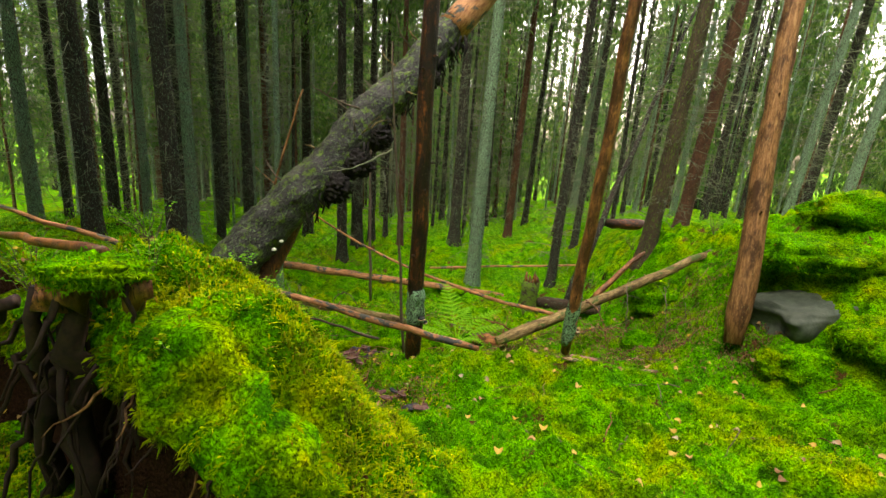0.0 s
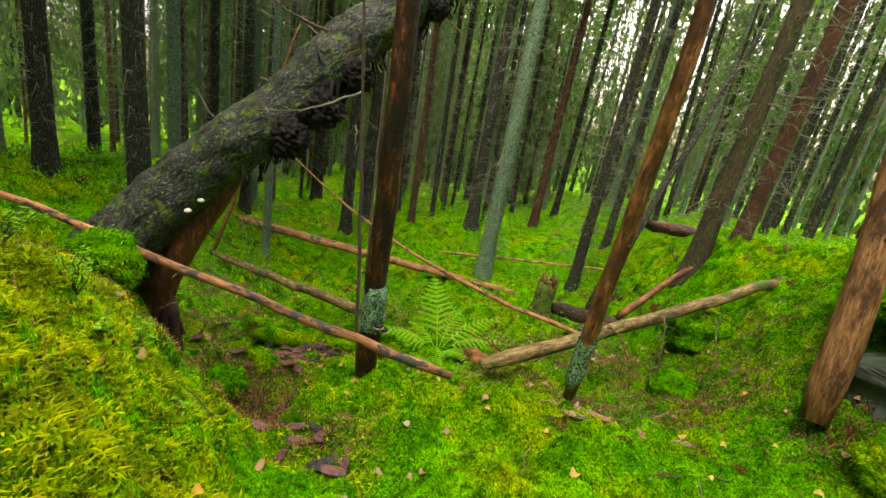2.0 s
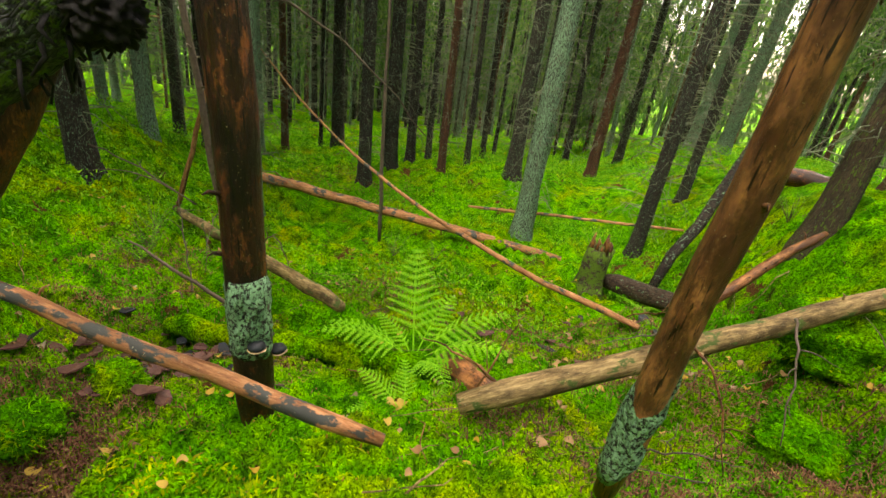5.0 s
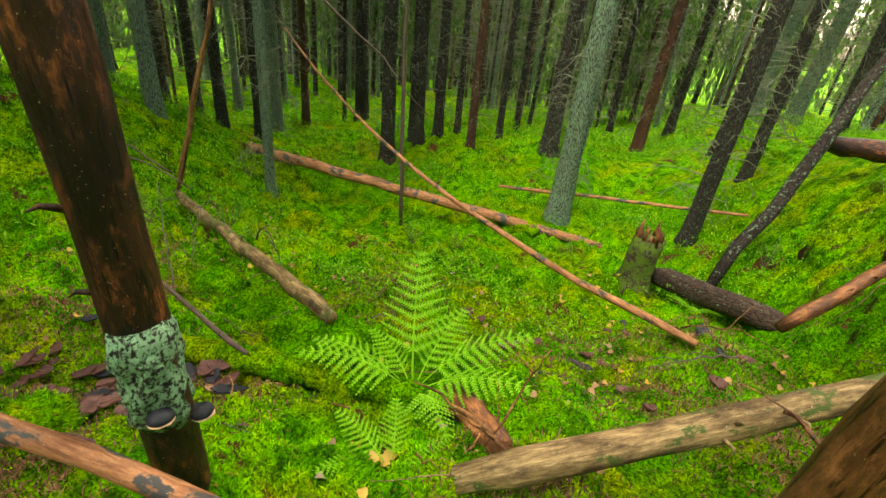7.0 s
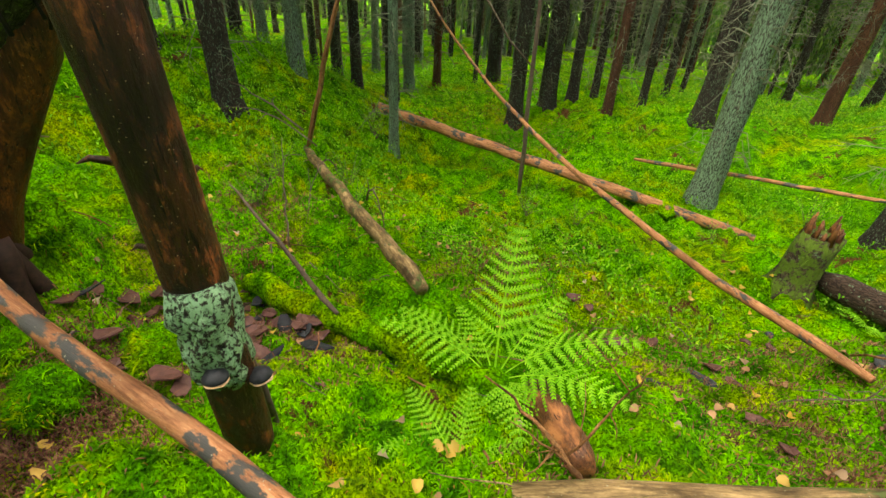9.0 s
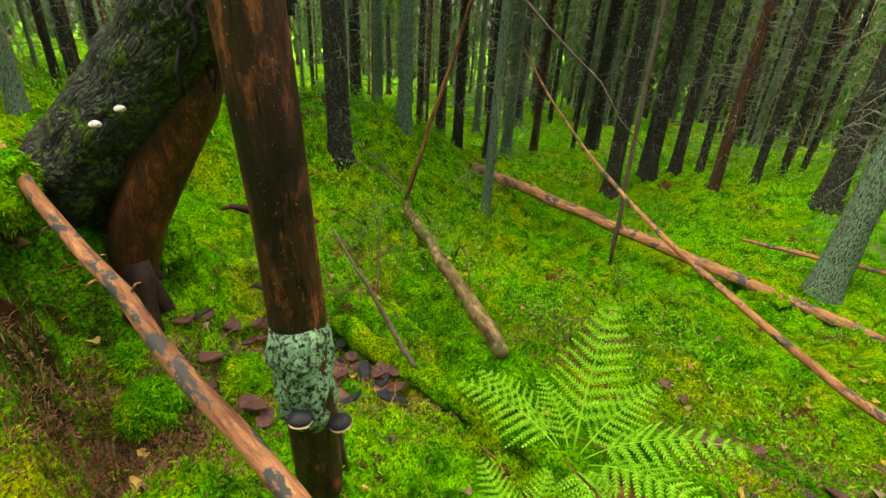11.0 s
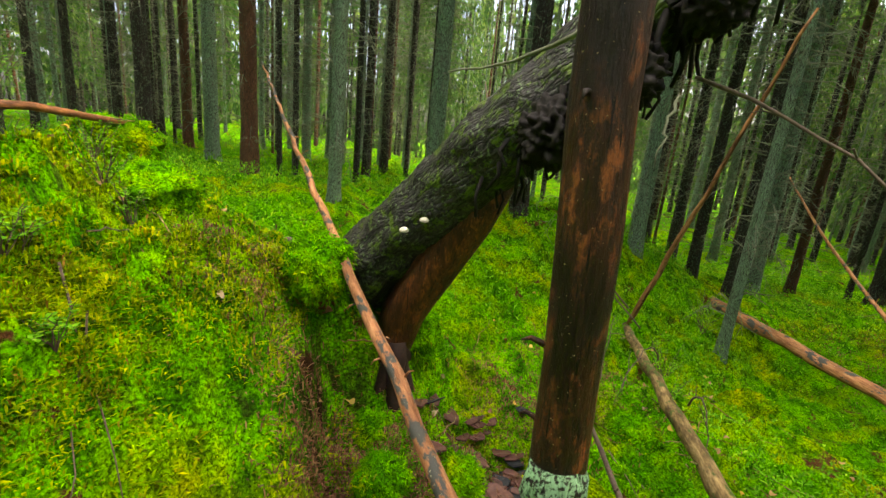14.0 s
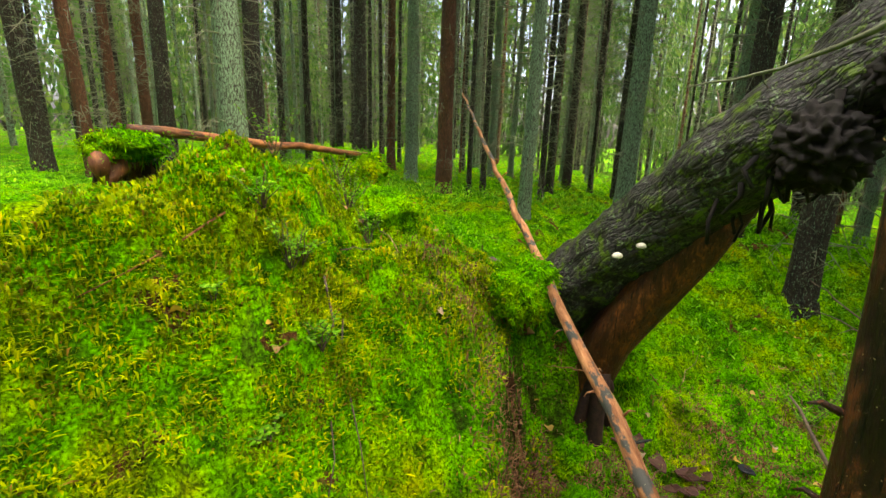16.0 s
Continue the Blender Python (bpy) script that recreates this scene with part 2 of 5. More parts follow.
PALE_RIM = plain_mat("pale_fungus_rim", (0.50, 0.32, 0.16), (0.62, 0.48, 0.30), 30, 0.6)
BARK_BIT = plain_mat("reddish_bark_litter", (0.045, 0.018, 0.014), (0.15, 0.07, 0.05), 25, 0.6)
NEEDLE_BROWN = leafy_mat("brown_needles", [(0.0, (0.05, 0.018, 0.008)), (0.5, (0.17, 0.075, 0.028)), (1.0, (0.26, 0.15, 0.07))], 0.8, 0.1)
LEAF_DRY = leafy_mat("fallen_leaf_colours", [(0.0, (0.42, 0.26, 0.02)), (0.3, (0.50, 0.34, 0.06)), (0.55, (0.34, 0.20, 0.10)), (0.8, (0.20, 0.10, 0.05)), (1.0, (0.40, 0.32, 0.24))], 0.55, 0.2, False)


# ---- numpy helpers ----
RNG = np.random.default_rng(7)
LATTICE = RNG.random((256, 256))


def soft(a, b, x):
    u = np.clip((x - a) / (b - a), 0, 1)
    return u * u * (3 - 2 * u)


def value_noise(x, y, scale):
    x, y = np.asarray(x, float) * scale + 900.5, np.asarray(y, float) * scale + 700.3
    xi, yi = np.floor(x).astype(int), np.floor(y).astype(int)
    fx, fy = x - xi, y - yi
    fx, fy = fx * fx * (3 - 2 * fx), fy * fy * (3 - 2 * fy)
    g = lambda i, j: LATTICE[(xi + i) % 256, (yi + j) % 256]
    return (g(0, 0) * (1 - fx) + g(1, 0) * fx) * (1 - fy) + (g(0, 1) * (1 - fx) + g(1, 1) * fx) * fy - 0.5


# humps and dips of the forest floor: x, y, height, half widths
HUMPS = [
    (-1.6, 2.5, 1.05, 0.9, 0.6), (-2.8, 2.7, 0.82, 0.8, 0.7), (-0.9, 2.2, 0.55, 0.5, 0.4), (-1.5, 3.5, 0.67, 0.5, 0.4),
    (-2.4, 3.5, 0.76, 0.6, 0.5), (-0.4, 2.5, -0.19, 0.4, 0.4), (5.0, 5.3, 1.03, 1.3, 1.5), (3.4, 6.8, -0.16, 0.8, 0.8),
    (-1.6, 5.2, -0.29, 0.6, 0.5), (-2.4, 4.6, 0.40, 0.6, 0.5), (-6.0, 4.0, 0.22, 2.2, 2.5), (-3.0, 7.0, 0.13, 1.2, 1.2),
]
HUMPS += [
    (-2.35, 4.15, 0.25, 0.35, 0.30), (0.0, 8.0, 0.08, 1.5, 1.2), (2.2, 6.2, 0.22, 0.6, 0.8), (1.2, 4.2, 0.10, 0.6, 0.5), (-0.8, 4.0, -0.21, 0.5, 0.5),
    (-0.95, 2.05, 0.10, 0.4, 0.35), (-0.45, 2.25, 0.38, 0.4, 0.35), (-0.75, 2.8, 0.2, 0.4, 0.35), (-1.3, 3.0, 0.25, 0.5, 0.4), (-2.9, 2.8, 0.14, 0.5, 0.45), (-2.45, 2.6, -0.15, 0.35, 0.3), (-0.7, 2.2, -0.12, 0.3, 0.3),
    (-2.35, 3.4, -0.29, 0.45, 0.35), (-1.35, 3.55, -0.3, 0.45, 0.35), (-2.1, 4.0, 0.12, 0.35, 0.3), (-0.25, 3.5, -0.19, 0.4, 0.35), (1.3, 4.15, 0.09, 0.6, 0.45),
    (2.9, 4.85, 0.23, 0.5, 0.45), (2.85, 6.1, 0.39, 0.6, 0.5), (2.1, 7.4, 0.38, 0.5, 0.5), (-1.9, 5.1, -0.15, 0.4, 0.4), (-1.15, 2.35, -0.18, 0.3, 0.3), (-2.62, 2.86, -0.30, 0.13, 0.10),
    (0.8, 5.4, 0.16, 0.6, 0.6), (-2.0, 10.5, -0.29, 1.2, 1.0), (0.0, 13.5, 0.28, 2.0, 2.0), (-6.0, 8.5, 0.32, 1.5, 1.5), (-8.0, 12.0, -0.38, 2.5, 2.0),
]


def lip(x):
    """The edge of the hollow under the mossy mound: y of the break."""
    return 1.70 + 0.48 * np.clip(-0.85 - x, 0, 1.6) + 0.14 * value_noise(x, 0 * x, 3.0)


def height(x, y, fine=True):
    x, y = np.asarray(x, float), np.asarray(y, float)
    mid = np.interp(y, [-6, 0, 3, 4.2, 5, 6.4, 8, 10, 12, 14, 17, 22, 40, 400], [0.4, 0.05, -0.45, -0.62, -0.95, -1.35, -1.7, -1.95, -1.8, -1.45, -1.4, -2, -4, -6])
    west = np.interp(y, [-6, 0, 4, 8, 11, 14, 20, 40, 400], [0.2, 0.1, -0.2, -0.4, -1.1, -1.4, -1.6, -3.5, -6])
    east = np.interp(y, [-6, 0, 3, 4.2, 5, 6.5, 8, 10.6, 14, 20, 40, 400], [0.5, 0.15, -0.35, -0.2, 0.1, 0.2, 0.25, 0.05, -0.5, -0.7, -3, -6])
    z = mid + (west - mid) * (1 - soft(-6, -2.6, x))
    k = np.clip((y - 7.5) / 4, 0, 1)
    z = z + (east - z) * soft(0, 1, (x - (2.45 - 0.8 * k)) / (1.5 + 2.0 * k))
    for a, b, h, c, d in HUMPS:
        z = z + h * np.exp(-((x - a) / c) ** 2 - ((y - b) / d) ** 2)
    # the hollow under the mound
    edge = lip(x)
    cut = soft(0.0, 0.10, edge - y) * (1 - soft(1.0, 1.5, edge - y)) * soft(-0.30, -0.75, x) * soft(-4.2, -3.2, x)
    z = z + cut * (np.minimum(z, -0.45 + 0.15 * np.abs(x + 1.2)) - z)
    # the small undercut bank beside the leaning trunk
    face = 3.86 + 0.10 * value_noise(x, 0 * x + 9, 4.0)
    z = z - 0.42 * soft(0.0, 0.22, y - face) * (1 - soft(0.2, 1.0, y - face)) * soft(-2.1, -1.8, x) * soft(-0.55, -1.0, x)
    if fine:
        z = z - 0.14 + 0.14 * value_noise(x, y, 1.1) + 0.28 * np.abs(value_noise(x, y, 2.3)) + 0.27 * np.abs(value_noise(x + 3, y, 5.2)) + 0.15 * np.abs(value_noise(x, y + 5, 9.5)) + 0.05 * np.abs(value_noise(x + 7, y, 19)) + 0.03 * value_noise(x, y, 15) + 0.012 * value_noise(x, y, 34)
    return z


def slope_at(x, y):
    e = 0.03
    return np.hypot(height(x + e, y) - height(x - e, y), height(x, y + e) - height(x, y - e)) / (2 * e)


def ground(x, y):
    return float(height(x, y))


def mesh_of(name, verts, faces, mat, smooth=True):
    me = bpy.data.meshes.new(name)
    me.from_pydata([tuple(v) for v in verts] if not isinstance(verts, np.ndarray) else verts.tolist(), [], faces if not isinstance(faces, np.ndarray) else faces.tolist())
    if smooth:
        me.polygons.foreach_set("use_smooth", np.ones(len(me.polygons), bool))
    me.materials.append(mat)
    me.update()
    return me


def part(name, me, parent=None, label=""):
    ob = new(name, me)
    if parent:
        ob.parent = parent
    return tagged(ob, label)


def thing(name, label, category, group="", kind="", at=(0, 0, 0)):
    ob = new(name)
    ob.empty_display_size = 0.1
    ob.location = at
    return tagged(ob, label, category, group, kind)


class Shape:
    """Collects vertices and faces of one mesh."""

    def __init__(self):
        self.v, self.f = [], []

    def add(self, verts, faces):
        o = len(self.v)
        self.v += [tuple(p) for p in verts]
        self.f += [tuple(i + o for i in q) for q in faces]

    def tube(self, pts, radii, sides=8, rough=0.0, seed=0, lump=6.0, caps=True):
        pts = [Vector(p) for p in pts]
        r = random.Random(seed)
        ref = Vector((0.31, 0.83, 0.46)) if abs((pts[-1] - pts[0]).normalized().dot(Vector((0.31, 0.83, 0.46)))) < 0.9 else Vector((1, 0, 0))
        rings, off = [], Vector((r.random() * 50, r.random() * 50, r.random() * 50))
        for i, p in enumerate(pts):
            d = (pts[min(i + 1, len(pts) - 1)] - pts[max(i - 1, 0)]).normalized()
            a = d.cross(ref).normalized()
            b = d.cross(a)
            ring = []
            for k in range(sides):
                t = 2 * math.pi * k / sides
                q = a * math.cos(t) + b * math.sin(t)
                e = 1 + (rough * noise.noise((p + q * radii[i]) * lump + off) if rough else 0)
                ring.append(p + q * radii[i] * e)
            rings.append(ring)
        verts = [q for ring in rings for q in ring]
        faces = [(i * sides + k, i * sides + (k + 1) % sides, (i + 1) * sides + (k + 1) % sides, (i + 1) * sides + k) for i in range(len(pts) - 1) for k in range(sides)]
        if caps:
            faces += [tuple(range(sides))[::-1], tuple((len(pts) - 1) * sides + k for k in range(sides))]
        self.add(verts, faces)
        return self

    def mesh(self, name, mat, smooth=True):
        return mesh_of(name, self.v, self.f, mat, smooth)


def bend(a, b, n=8, sag=0.0, wobble=0.0, seed=0):
    """Points from a to b with a sag and a slight wobble."""
    r = random.Random(seed)
    a, b = Vector(a), Vector(b)
    out = []
    for i in range(n + 1):
        u = i / n
        p = a.lerp(b, u) - Vector((0, 0, sag * 4 * u * (1 - u)))
        if 0 < i < n:
            p += Vector((r.uniform(-1, 1), r.uniform(-1, 1), r.uniform(-1, 1))) * wobble
        out.append(p)
    return out


def taper(a, b, n):
    return [a + (b - a) * i / n for i in range(n + 1)]


# ---- ground ----
def spread(lo, hi, near_lo, near_hi, step, grow=1.18):
    xs = list(np.arange(near_lo, near_hi + step / 2, step))
    s, x = step, near_hi
    while x < hi:
        s *= grow
        x += s
        xs.append(x)
    s, x, left = step, near_lo, []
    while x > lo:
        s *= grow
        x -= s
        left.append(x)
    return np.array(left[::-1] + xs)


def build_ground():
    xs, ys = spread(-260, 260, -4.2, 4.6, 0.035), spread(-260, 260, 0.8, 8.6, 0.035)
    gx, gy = np.meshgrid(xs, ys)
    gz = height(gx, gy)
    far = soft(45, 120, np.hypot(gx, gy))
    gz = gz * (1 - far) + far * -4
    verts = np.stack([gx, gy, gz], -1).reshape(-1, 3)
    nx, ny = len(xs), len(ys)
    i = (np.arange(ny - 1)[:, None] * nx + np.arange(nx - 1)[None]).reshape(-1)
    faces = np.stack([i, i + 1, i + 1 + nx, i + nx], -1)
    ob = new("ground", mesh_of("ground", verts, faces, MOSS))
    tagged(ob, "uneven forest floor covered with bright green moss and needle litter", "forest floor", kind="structure")


build_ground()


def blades(name, x, y, length, width, mat, label, category, z=None, lean=0.8, rng=RNG):
    """A carpet of small curved two-piece blades, one mesh."""
    n = len(x)
    z = height(x, y) - 0.004 if z is None else z
    a = rng.random(n) * 2 * np.pi
    ln = length * (0.5 + rng.random(n))
    out = ln * lean * (0.3 + rng.random(n))
    up = np.sqrt(np.maximum(ln ** 2 - out ** 2, (0.25 * ln) ** 2))
    dx, dy = np.cos(a), np.sin(a)
    px, py = -dy * width, dx * width
    base = np.stack([x, y, z], -1)
    side = np.stack([px, py, 0 * px], -1)
    midp = base + np.stack([dx * out * 0.35, dy * out * 0.35, up * 0.75], -1)
    tip = base + np.stack([dx * out, dy * out, up * (0.8 + 0.2 * rng.random(n))], -1)
    v = np.stack([base - side * 0.5, base + side * 0.5, midp - side, midp + side, tip], 1).reshape(-1, 3)
    o = np.arange(n)[:, None] * 5
    tri = np.concatenate([o + [0, 1, 3], o + [0, 3, 2], o + [2, 3, 4]], 1).reshape(-1, 3)
    me = bpy.data.meshes.new(name)
    me.vertices.add(len(v))
    me.vertices.foreach_set("co", v.astype(np.float32).ravel())
    me.loops.add(tri.size)
    me.loops.foreach_set("vertex_index", tri.astype(np.int32).ravel())
    me.polygons.add(len(tri))
    me.polygons.foreach_set("loop_start", np.arange(0, tri.size, 3, dtype=np.int32))
    me.materials.append(mat)
    me.update(calc_edges=True)
    me.validate()
    return tagged(new(name, me), label, category, kind="stuff")


def scatter(n, x0, x1, y0, y1, steep=2.2):
    x, y = RNG.uniform(x0, x1, n), RNG.uniform(y0, y1, n)
    ok = slope_at(x, y) < steep
    return x[ok], y[ok]


def build_moss():
    x1, y1 = scatter(190000, -3.2, 3.6, 1.5, 5.6)
    x2, y2 = scatter(70000, -4.5, 4.6, 5.4, 9.5)
    x3, y3 = scatter(80000, -2.9, 0.2, 1.7, 4.3)
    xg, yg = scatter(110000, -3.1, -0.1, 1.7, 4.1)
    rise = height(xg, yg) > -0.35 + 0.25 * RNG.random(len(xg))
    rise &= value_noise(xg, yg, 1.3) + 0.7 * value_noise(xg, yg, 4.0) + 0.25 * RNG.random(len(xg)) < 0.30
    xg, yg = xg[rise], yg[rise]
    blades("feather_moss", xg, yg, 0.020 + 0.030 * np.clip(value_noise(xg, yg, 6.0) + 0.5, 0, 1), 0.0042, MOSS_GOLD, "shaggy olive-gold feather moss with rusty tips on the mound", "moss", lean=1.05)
    x, y = np.concatenate([x1, x2, x3[::2]]), np.concatenate([y1, y2, y3[::2]])
    keep = value_noise(x, y, 2.0) + value_noise(x, y, 5.0) * 0.6 + RNG.random(len(x)) * 0.5 < 0.62
    x, y = x[keep], y[keep]
    size = 0.012 + 0.030 * np.clip(value_noise(x, y, 1.7) + 0.5, 0, 1) ** 1.5
    blades("moss", x, y, size * 0.85, 0.0034, MOSS_BLADE, "thick bright green moss with curling yellowish tips", "moss", lean=0.95)
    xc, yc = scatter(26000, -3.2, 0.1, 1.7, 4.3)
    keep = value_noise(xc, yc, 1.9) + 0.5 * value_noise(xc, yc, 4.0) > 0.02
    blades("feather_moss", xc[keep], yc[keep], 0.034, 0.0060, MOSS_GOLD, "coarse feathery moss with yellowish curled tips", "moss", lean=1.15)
    xc, yc = scatter(26000, -2.4, 3.6, 3.2, 7.2)
    keep = value_noise(xc, yc, 1.9) + 0.5 * value_noise(xc, yc, 4.0) > 0.10
    blades("feather_moss", xc[keep], yc[keep], 0.032, 0.0060, MOSS_BLADE, "coarse feathery moss with yellowish curled tips", "moss", lean=1.15)
    # bilberry leaves over the moss further off and in tufts near by
    xb, yb = scatter(140000, -9, 9, 7.0, 19)
    keep = value_noise(xb, yb, 0.6) + 0.5 * value_noise(xb, yb, 2.0) + 0.35 * RNG.random(len(xb)) > 0.34 - 0.03 * (yb - 7)
    xb, yb = xb[keep], yb[keep]
    zb = height(xb, yb) + RNG.random(len(xb)) ** 1.5 * 0.17 * np.clip(0.6 + 1.4 * value_noise(xb, yb, 1.3), 0.15, 1.3)
    blades("bilberry_cover", xb, yb, 0.038, 0.009, BILBERRY, "low pale green bilberry shrubs spreading over the forest floor", "undergrowth", zb, 1.0)
    xw, yw = scatter(42000, -14, -3.2, -4, 12)
    keep = value_noise(xw, yw, 0.6) + 0.3 * RNG.random(len(xw)) > 0.05
    xw, yw = xw[keep], yw[keep]
    blades("bilberry_cover", xw, yw, 0.045, 0.010, BILBERRY, "low pale green bilberry shrubs spreading among the trees", "undergrowth", height(xw, yw) + RNG.random(len(xw)) * 0.18, 1.0)


build_moss()


# ---- spruces ----
def trunk_mesh(name, mat, tall, seed, sides=14, rough=0.12):
    r = random.Random(seed)
    n = 26
    pts, rad = [], []
    cx = cy = 0.0
    for i in range(n + 1):
        u = (i / n) ** 1.5
        z = u * tall - 0.25
        cx += r.uniform(-0.02, 0.02) * u * 2
        cy += r.uniform(-0.02, 0.02) * u * 2
        flare = 0.5 * math.exp(-max(z, 0) / 0.16) + (0.4 if z < 0 else 0)
        pts.append((cx, cy, z))
        rad.append((1 - 0.88 * u) * 0.5 + 0.5 * flare * 0.55)
    return Shape().tube(pts, rad, sides, rough, seed, 4.0).mesh(name, mat)


def twig_mesh(name, seed, lo, hi, count):
    """Thin dead twigs on the lower stem, a unit stem of diameter 0.3."""
    r, s = random.Random(seed), Shape()
    for i in range(count):
        z, a = r.uniform(lo, hi), r.uniform(0, 2 * math.pi)
        ln = r.uniform(0.2, 1.3) * (0.6 + 0.4 * z / hi)
        d = Vector((math.cos(a), math.sin(a), 0))
        p0 = d * 0.10 + Vector((0, 0, z))
        p1 = p0 + d * ln * 0.5 + Vector((0, 0, r.uniform(-0.05, 0.12)))
        p2 = p0 + d * ln + Vector((r.uniform(-.1, .1), r.uniform(-.1, .1), r.uniform(-0.3, 0.05)))
        s.tube([p0, p1, p2], [0.009, 0.006, 0.0025], 3, caps=False)
        for _ in range(2):
            u = r.uniform(0.3, 0.9)
            q = p1.lerp(p2, u)
            e = q + Vector((r.uniform(-.25, .25), r.uniform(-.25, .25), r.uniform(-.2, .05)))
            s.tube([q, e], [0.004, 0.002], 3, caps=False)
    return s.mesh(name, LICHEN_TWIG)


def crown_mesh(name, seed, lo, tall, reach, branches):
    """Drooping spruce boughs with hanging needle sprays."""
    r, v, f = random.Random(seed), [], []
    for i in range(branches):
        u = (i + r.random()) / branches
        z, a = lo + (tall - lo) * u, r.uniform(0, 2 * math.pi)
        ln = reach * (1 - u) ** 0.7 * r.uniform(0.55, 1.1) + 0.25
        d, sd = Vector((math.cos(a), math.sin(a), 0)), Vector((-math.sin(a), math.cos(a), 0))
        k = int(22 + 38 * ln / reach)
        for j in range(k):
            t = (j + r.random()) / k
            if t < 0.18:
                continue
            p = d * ln * t + Vector((0, 0, z - 0.35 * ln * t * t + 0.1 * t)) + sd * r.uniform(-0.28, 0.28) * ln * t
            w, h = r.uniform(0.015, 0.04), r.uniform(0.10, 0.34)
            e = sd * w if r.random() < 0.5 else d * w
            tip = p + Vector((r.uniform(-.12, .12), r.uniform(-.12, .12), -h)) + d * r.uniform(-0.1, 0.2)
            o = len(v)
            m = p.lerp(tip, 0.5)
            v += [p, m - e, m + e, tip]
            f.append((o, o + 1, o + 3, o + 2))
    return mesh_of(name, v, f, NEEDLES, False)


TALL = 17.0
TRUNKS = {k: [trunk_mesh("trunk", m, TALL, 11 * i + j) for j in range(2)] for i, (k, m) in enumerate((("dark", BARK_DARK), ("lichen", BARK_LICHEN), ("red", BARK_RED), ("mossy", BARK_MOSSY)))}
TWIGS = [twig_mesh("twig_cover", 50 + j, 0.6, 8.0, 190) for j in range(3)]
CROWNS = [crown_mesh("crown", 70 + j, 6.0 + j * 0.8, TALL, 1.9, 75) for j in range(3)]
LOW_CROWNS = [crown_mesh("crown", 80 + j, 1.0 + j * 0.8, TALL * 0.8, 2.4, 230) for j in range(4)]
LABELS = {
    "dark": "tall spruce with dark scaly bark and dead lower twigs", "lichen": "tall spruce with grey-green lichen on its bark",
    "red": "tall spruce with flaking reddish-brown bark", "mossy": "leaning spruce with mossy yellow-green bark",
}


def spruce(x, y, dia, kind="dark", lean=(0, 0), low=False, seed=None, crown=True):
    r = random.Random(int(x * 131 + y * 977) if seed is None else seed)
    t = thing("spruce", LABELS[kind], "tree", "forest spruces", at=(x, y, ground(x, y) - 0.03))
    dia *= 0.86
    up = Vector((lean[0], lean[1], 1)).normalized()
    t.rotation_mode = "QUATERNION"
    t.rotation_quaternion = Vector((0, 0, 1)).rotation_difference(up) @ Euler((0, 0, r.uniform(0, 6.28))).to_quaternion()
    st = part("trunk", r.choice(TRUNKS[kind]), t)
    st.scale = (dia, dia, r.uniform(0.9, 1.15))
    tw = tagged(part("twig_cover", r.choice(TWIGS), t), kind="stuff")
    tw.scale = (0.85, 0.85, 1)
    if crown:
        tagged(part("crown", r.choice(LOW_CROWNS if low else CROWNS), t), kind="stuff").scale = (1, 1, st.scale[2])
    return t


# trees that stand round the hollow
spruce(0.67, 11.0, 0.40, "lichen", (0.03, -0.02))
spruce(-4.45, 7.45, 0.36, "dark", (-0.02, 0))
spruce(-3.55, 9.5, 0.17, "lichen", (0.01, 0))
spruce(-5.3, 4.41, 0.19, "lichen", (0.0, 0.01))
spruce(3.5, 8.0, 0.33, "mossy", (0.10, 0.02))
spruce(4.4, 8.75, 0.30, "red", (0.12, 0.02))
spruce(-2.84, 12.23, 0.33)
spruce(-2.65, 13.3, 0.40)
spruce(-2.3, 13.75, 0.26)
spruce(-4.3, 14.0, 0.38)
spruce(-1.35, 13.0, 0.22, "red")
spruce(-0.9, 13.6, 0.17)
spruce(-0.7, 14.6, 0.17)
spruce(0.2, 13.2, 0.38, "dark", (0.02, 0))
spruce(2.0, 15.2, 0.32, "red", (0.04, 0))
spruce(2.8, 16.8, 0.26, "dark", (0.05, 0))
spruce(3.4, 14.2, 0.31, "dark", (0.05, 0))
spruce(-5.3, 10.6, 0.24, "dark")
spruce(-5.1, 9.1, 0.27, "lichen")
spruce(-9.3, 13.2, 0.24)
spruce(-5.1, 11.9, 0.26, "lichen")
spruce(-4.8, 11.0, 0.30)
spruce(-5.1, 12.9, 0.20, "red")
spruce(-6.2, 9.4, 0.20, "lichen")
spruce(4.7, 17.6, 0.35, "lichen", (0.08, 0))
spruce(5.5, 17.4, 0.42, "lichen", (0.09, 0))
spruce(-7.9, 14.1, 0.24, "lichen")
spruce(-7.0, 17.9, 0.24)
spruce(1.4, 16.8, 0.19)
spruce(-1.9, 13.9, 0.18)
spruce(-5.75, 7.3, 0.33, "dark")
spruce(-7.2, 7.9, 0.26, "lichen")
spruce(-8.2, 9.8, 0.22)
spruce(-6.9, 9.4, 0.26)
spruce(-6.6, 11.4, 0.27)
spruce(7.2, 13.1, 0.24, "dark", (0.08, 0))
spruce(7.9, 12.6, 0.24, "dark", (0.08, 0))
spruce(7.5, 10.4, 0.24, "lichen", (0.12, 0))
spruce(8.6, 10.3, 0.26, "lichen", (0.12, 0))
spruce(3.4, 12.2, 0.22, "dark", (0.05, 0))
spruce(2.5, 10.6, 0.26, "dark", (0.05, 0))
spruce(9.4, 12.5, 0.30, "dark", (0.10, 0))
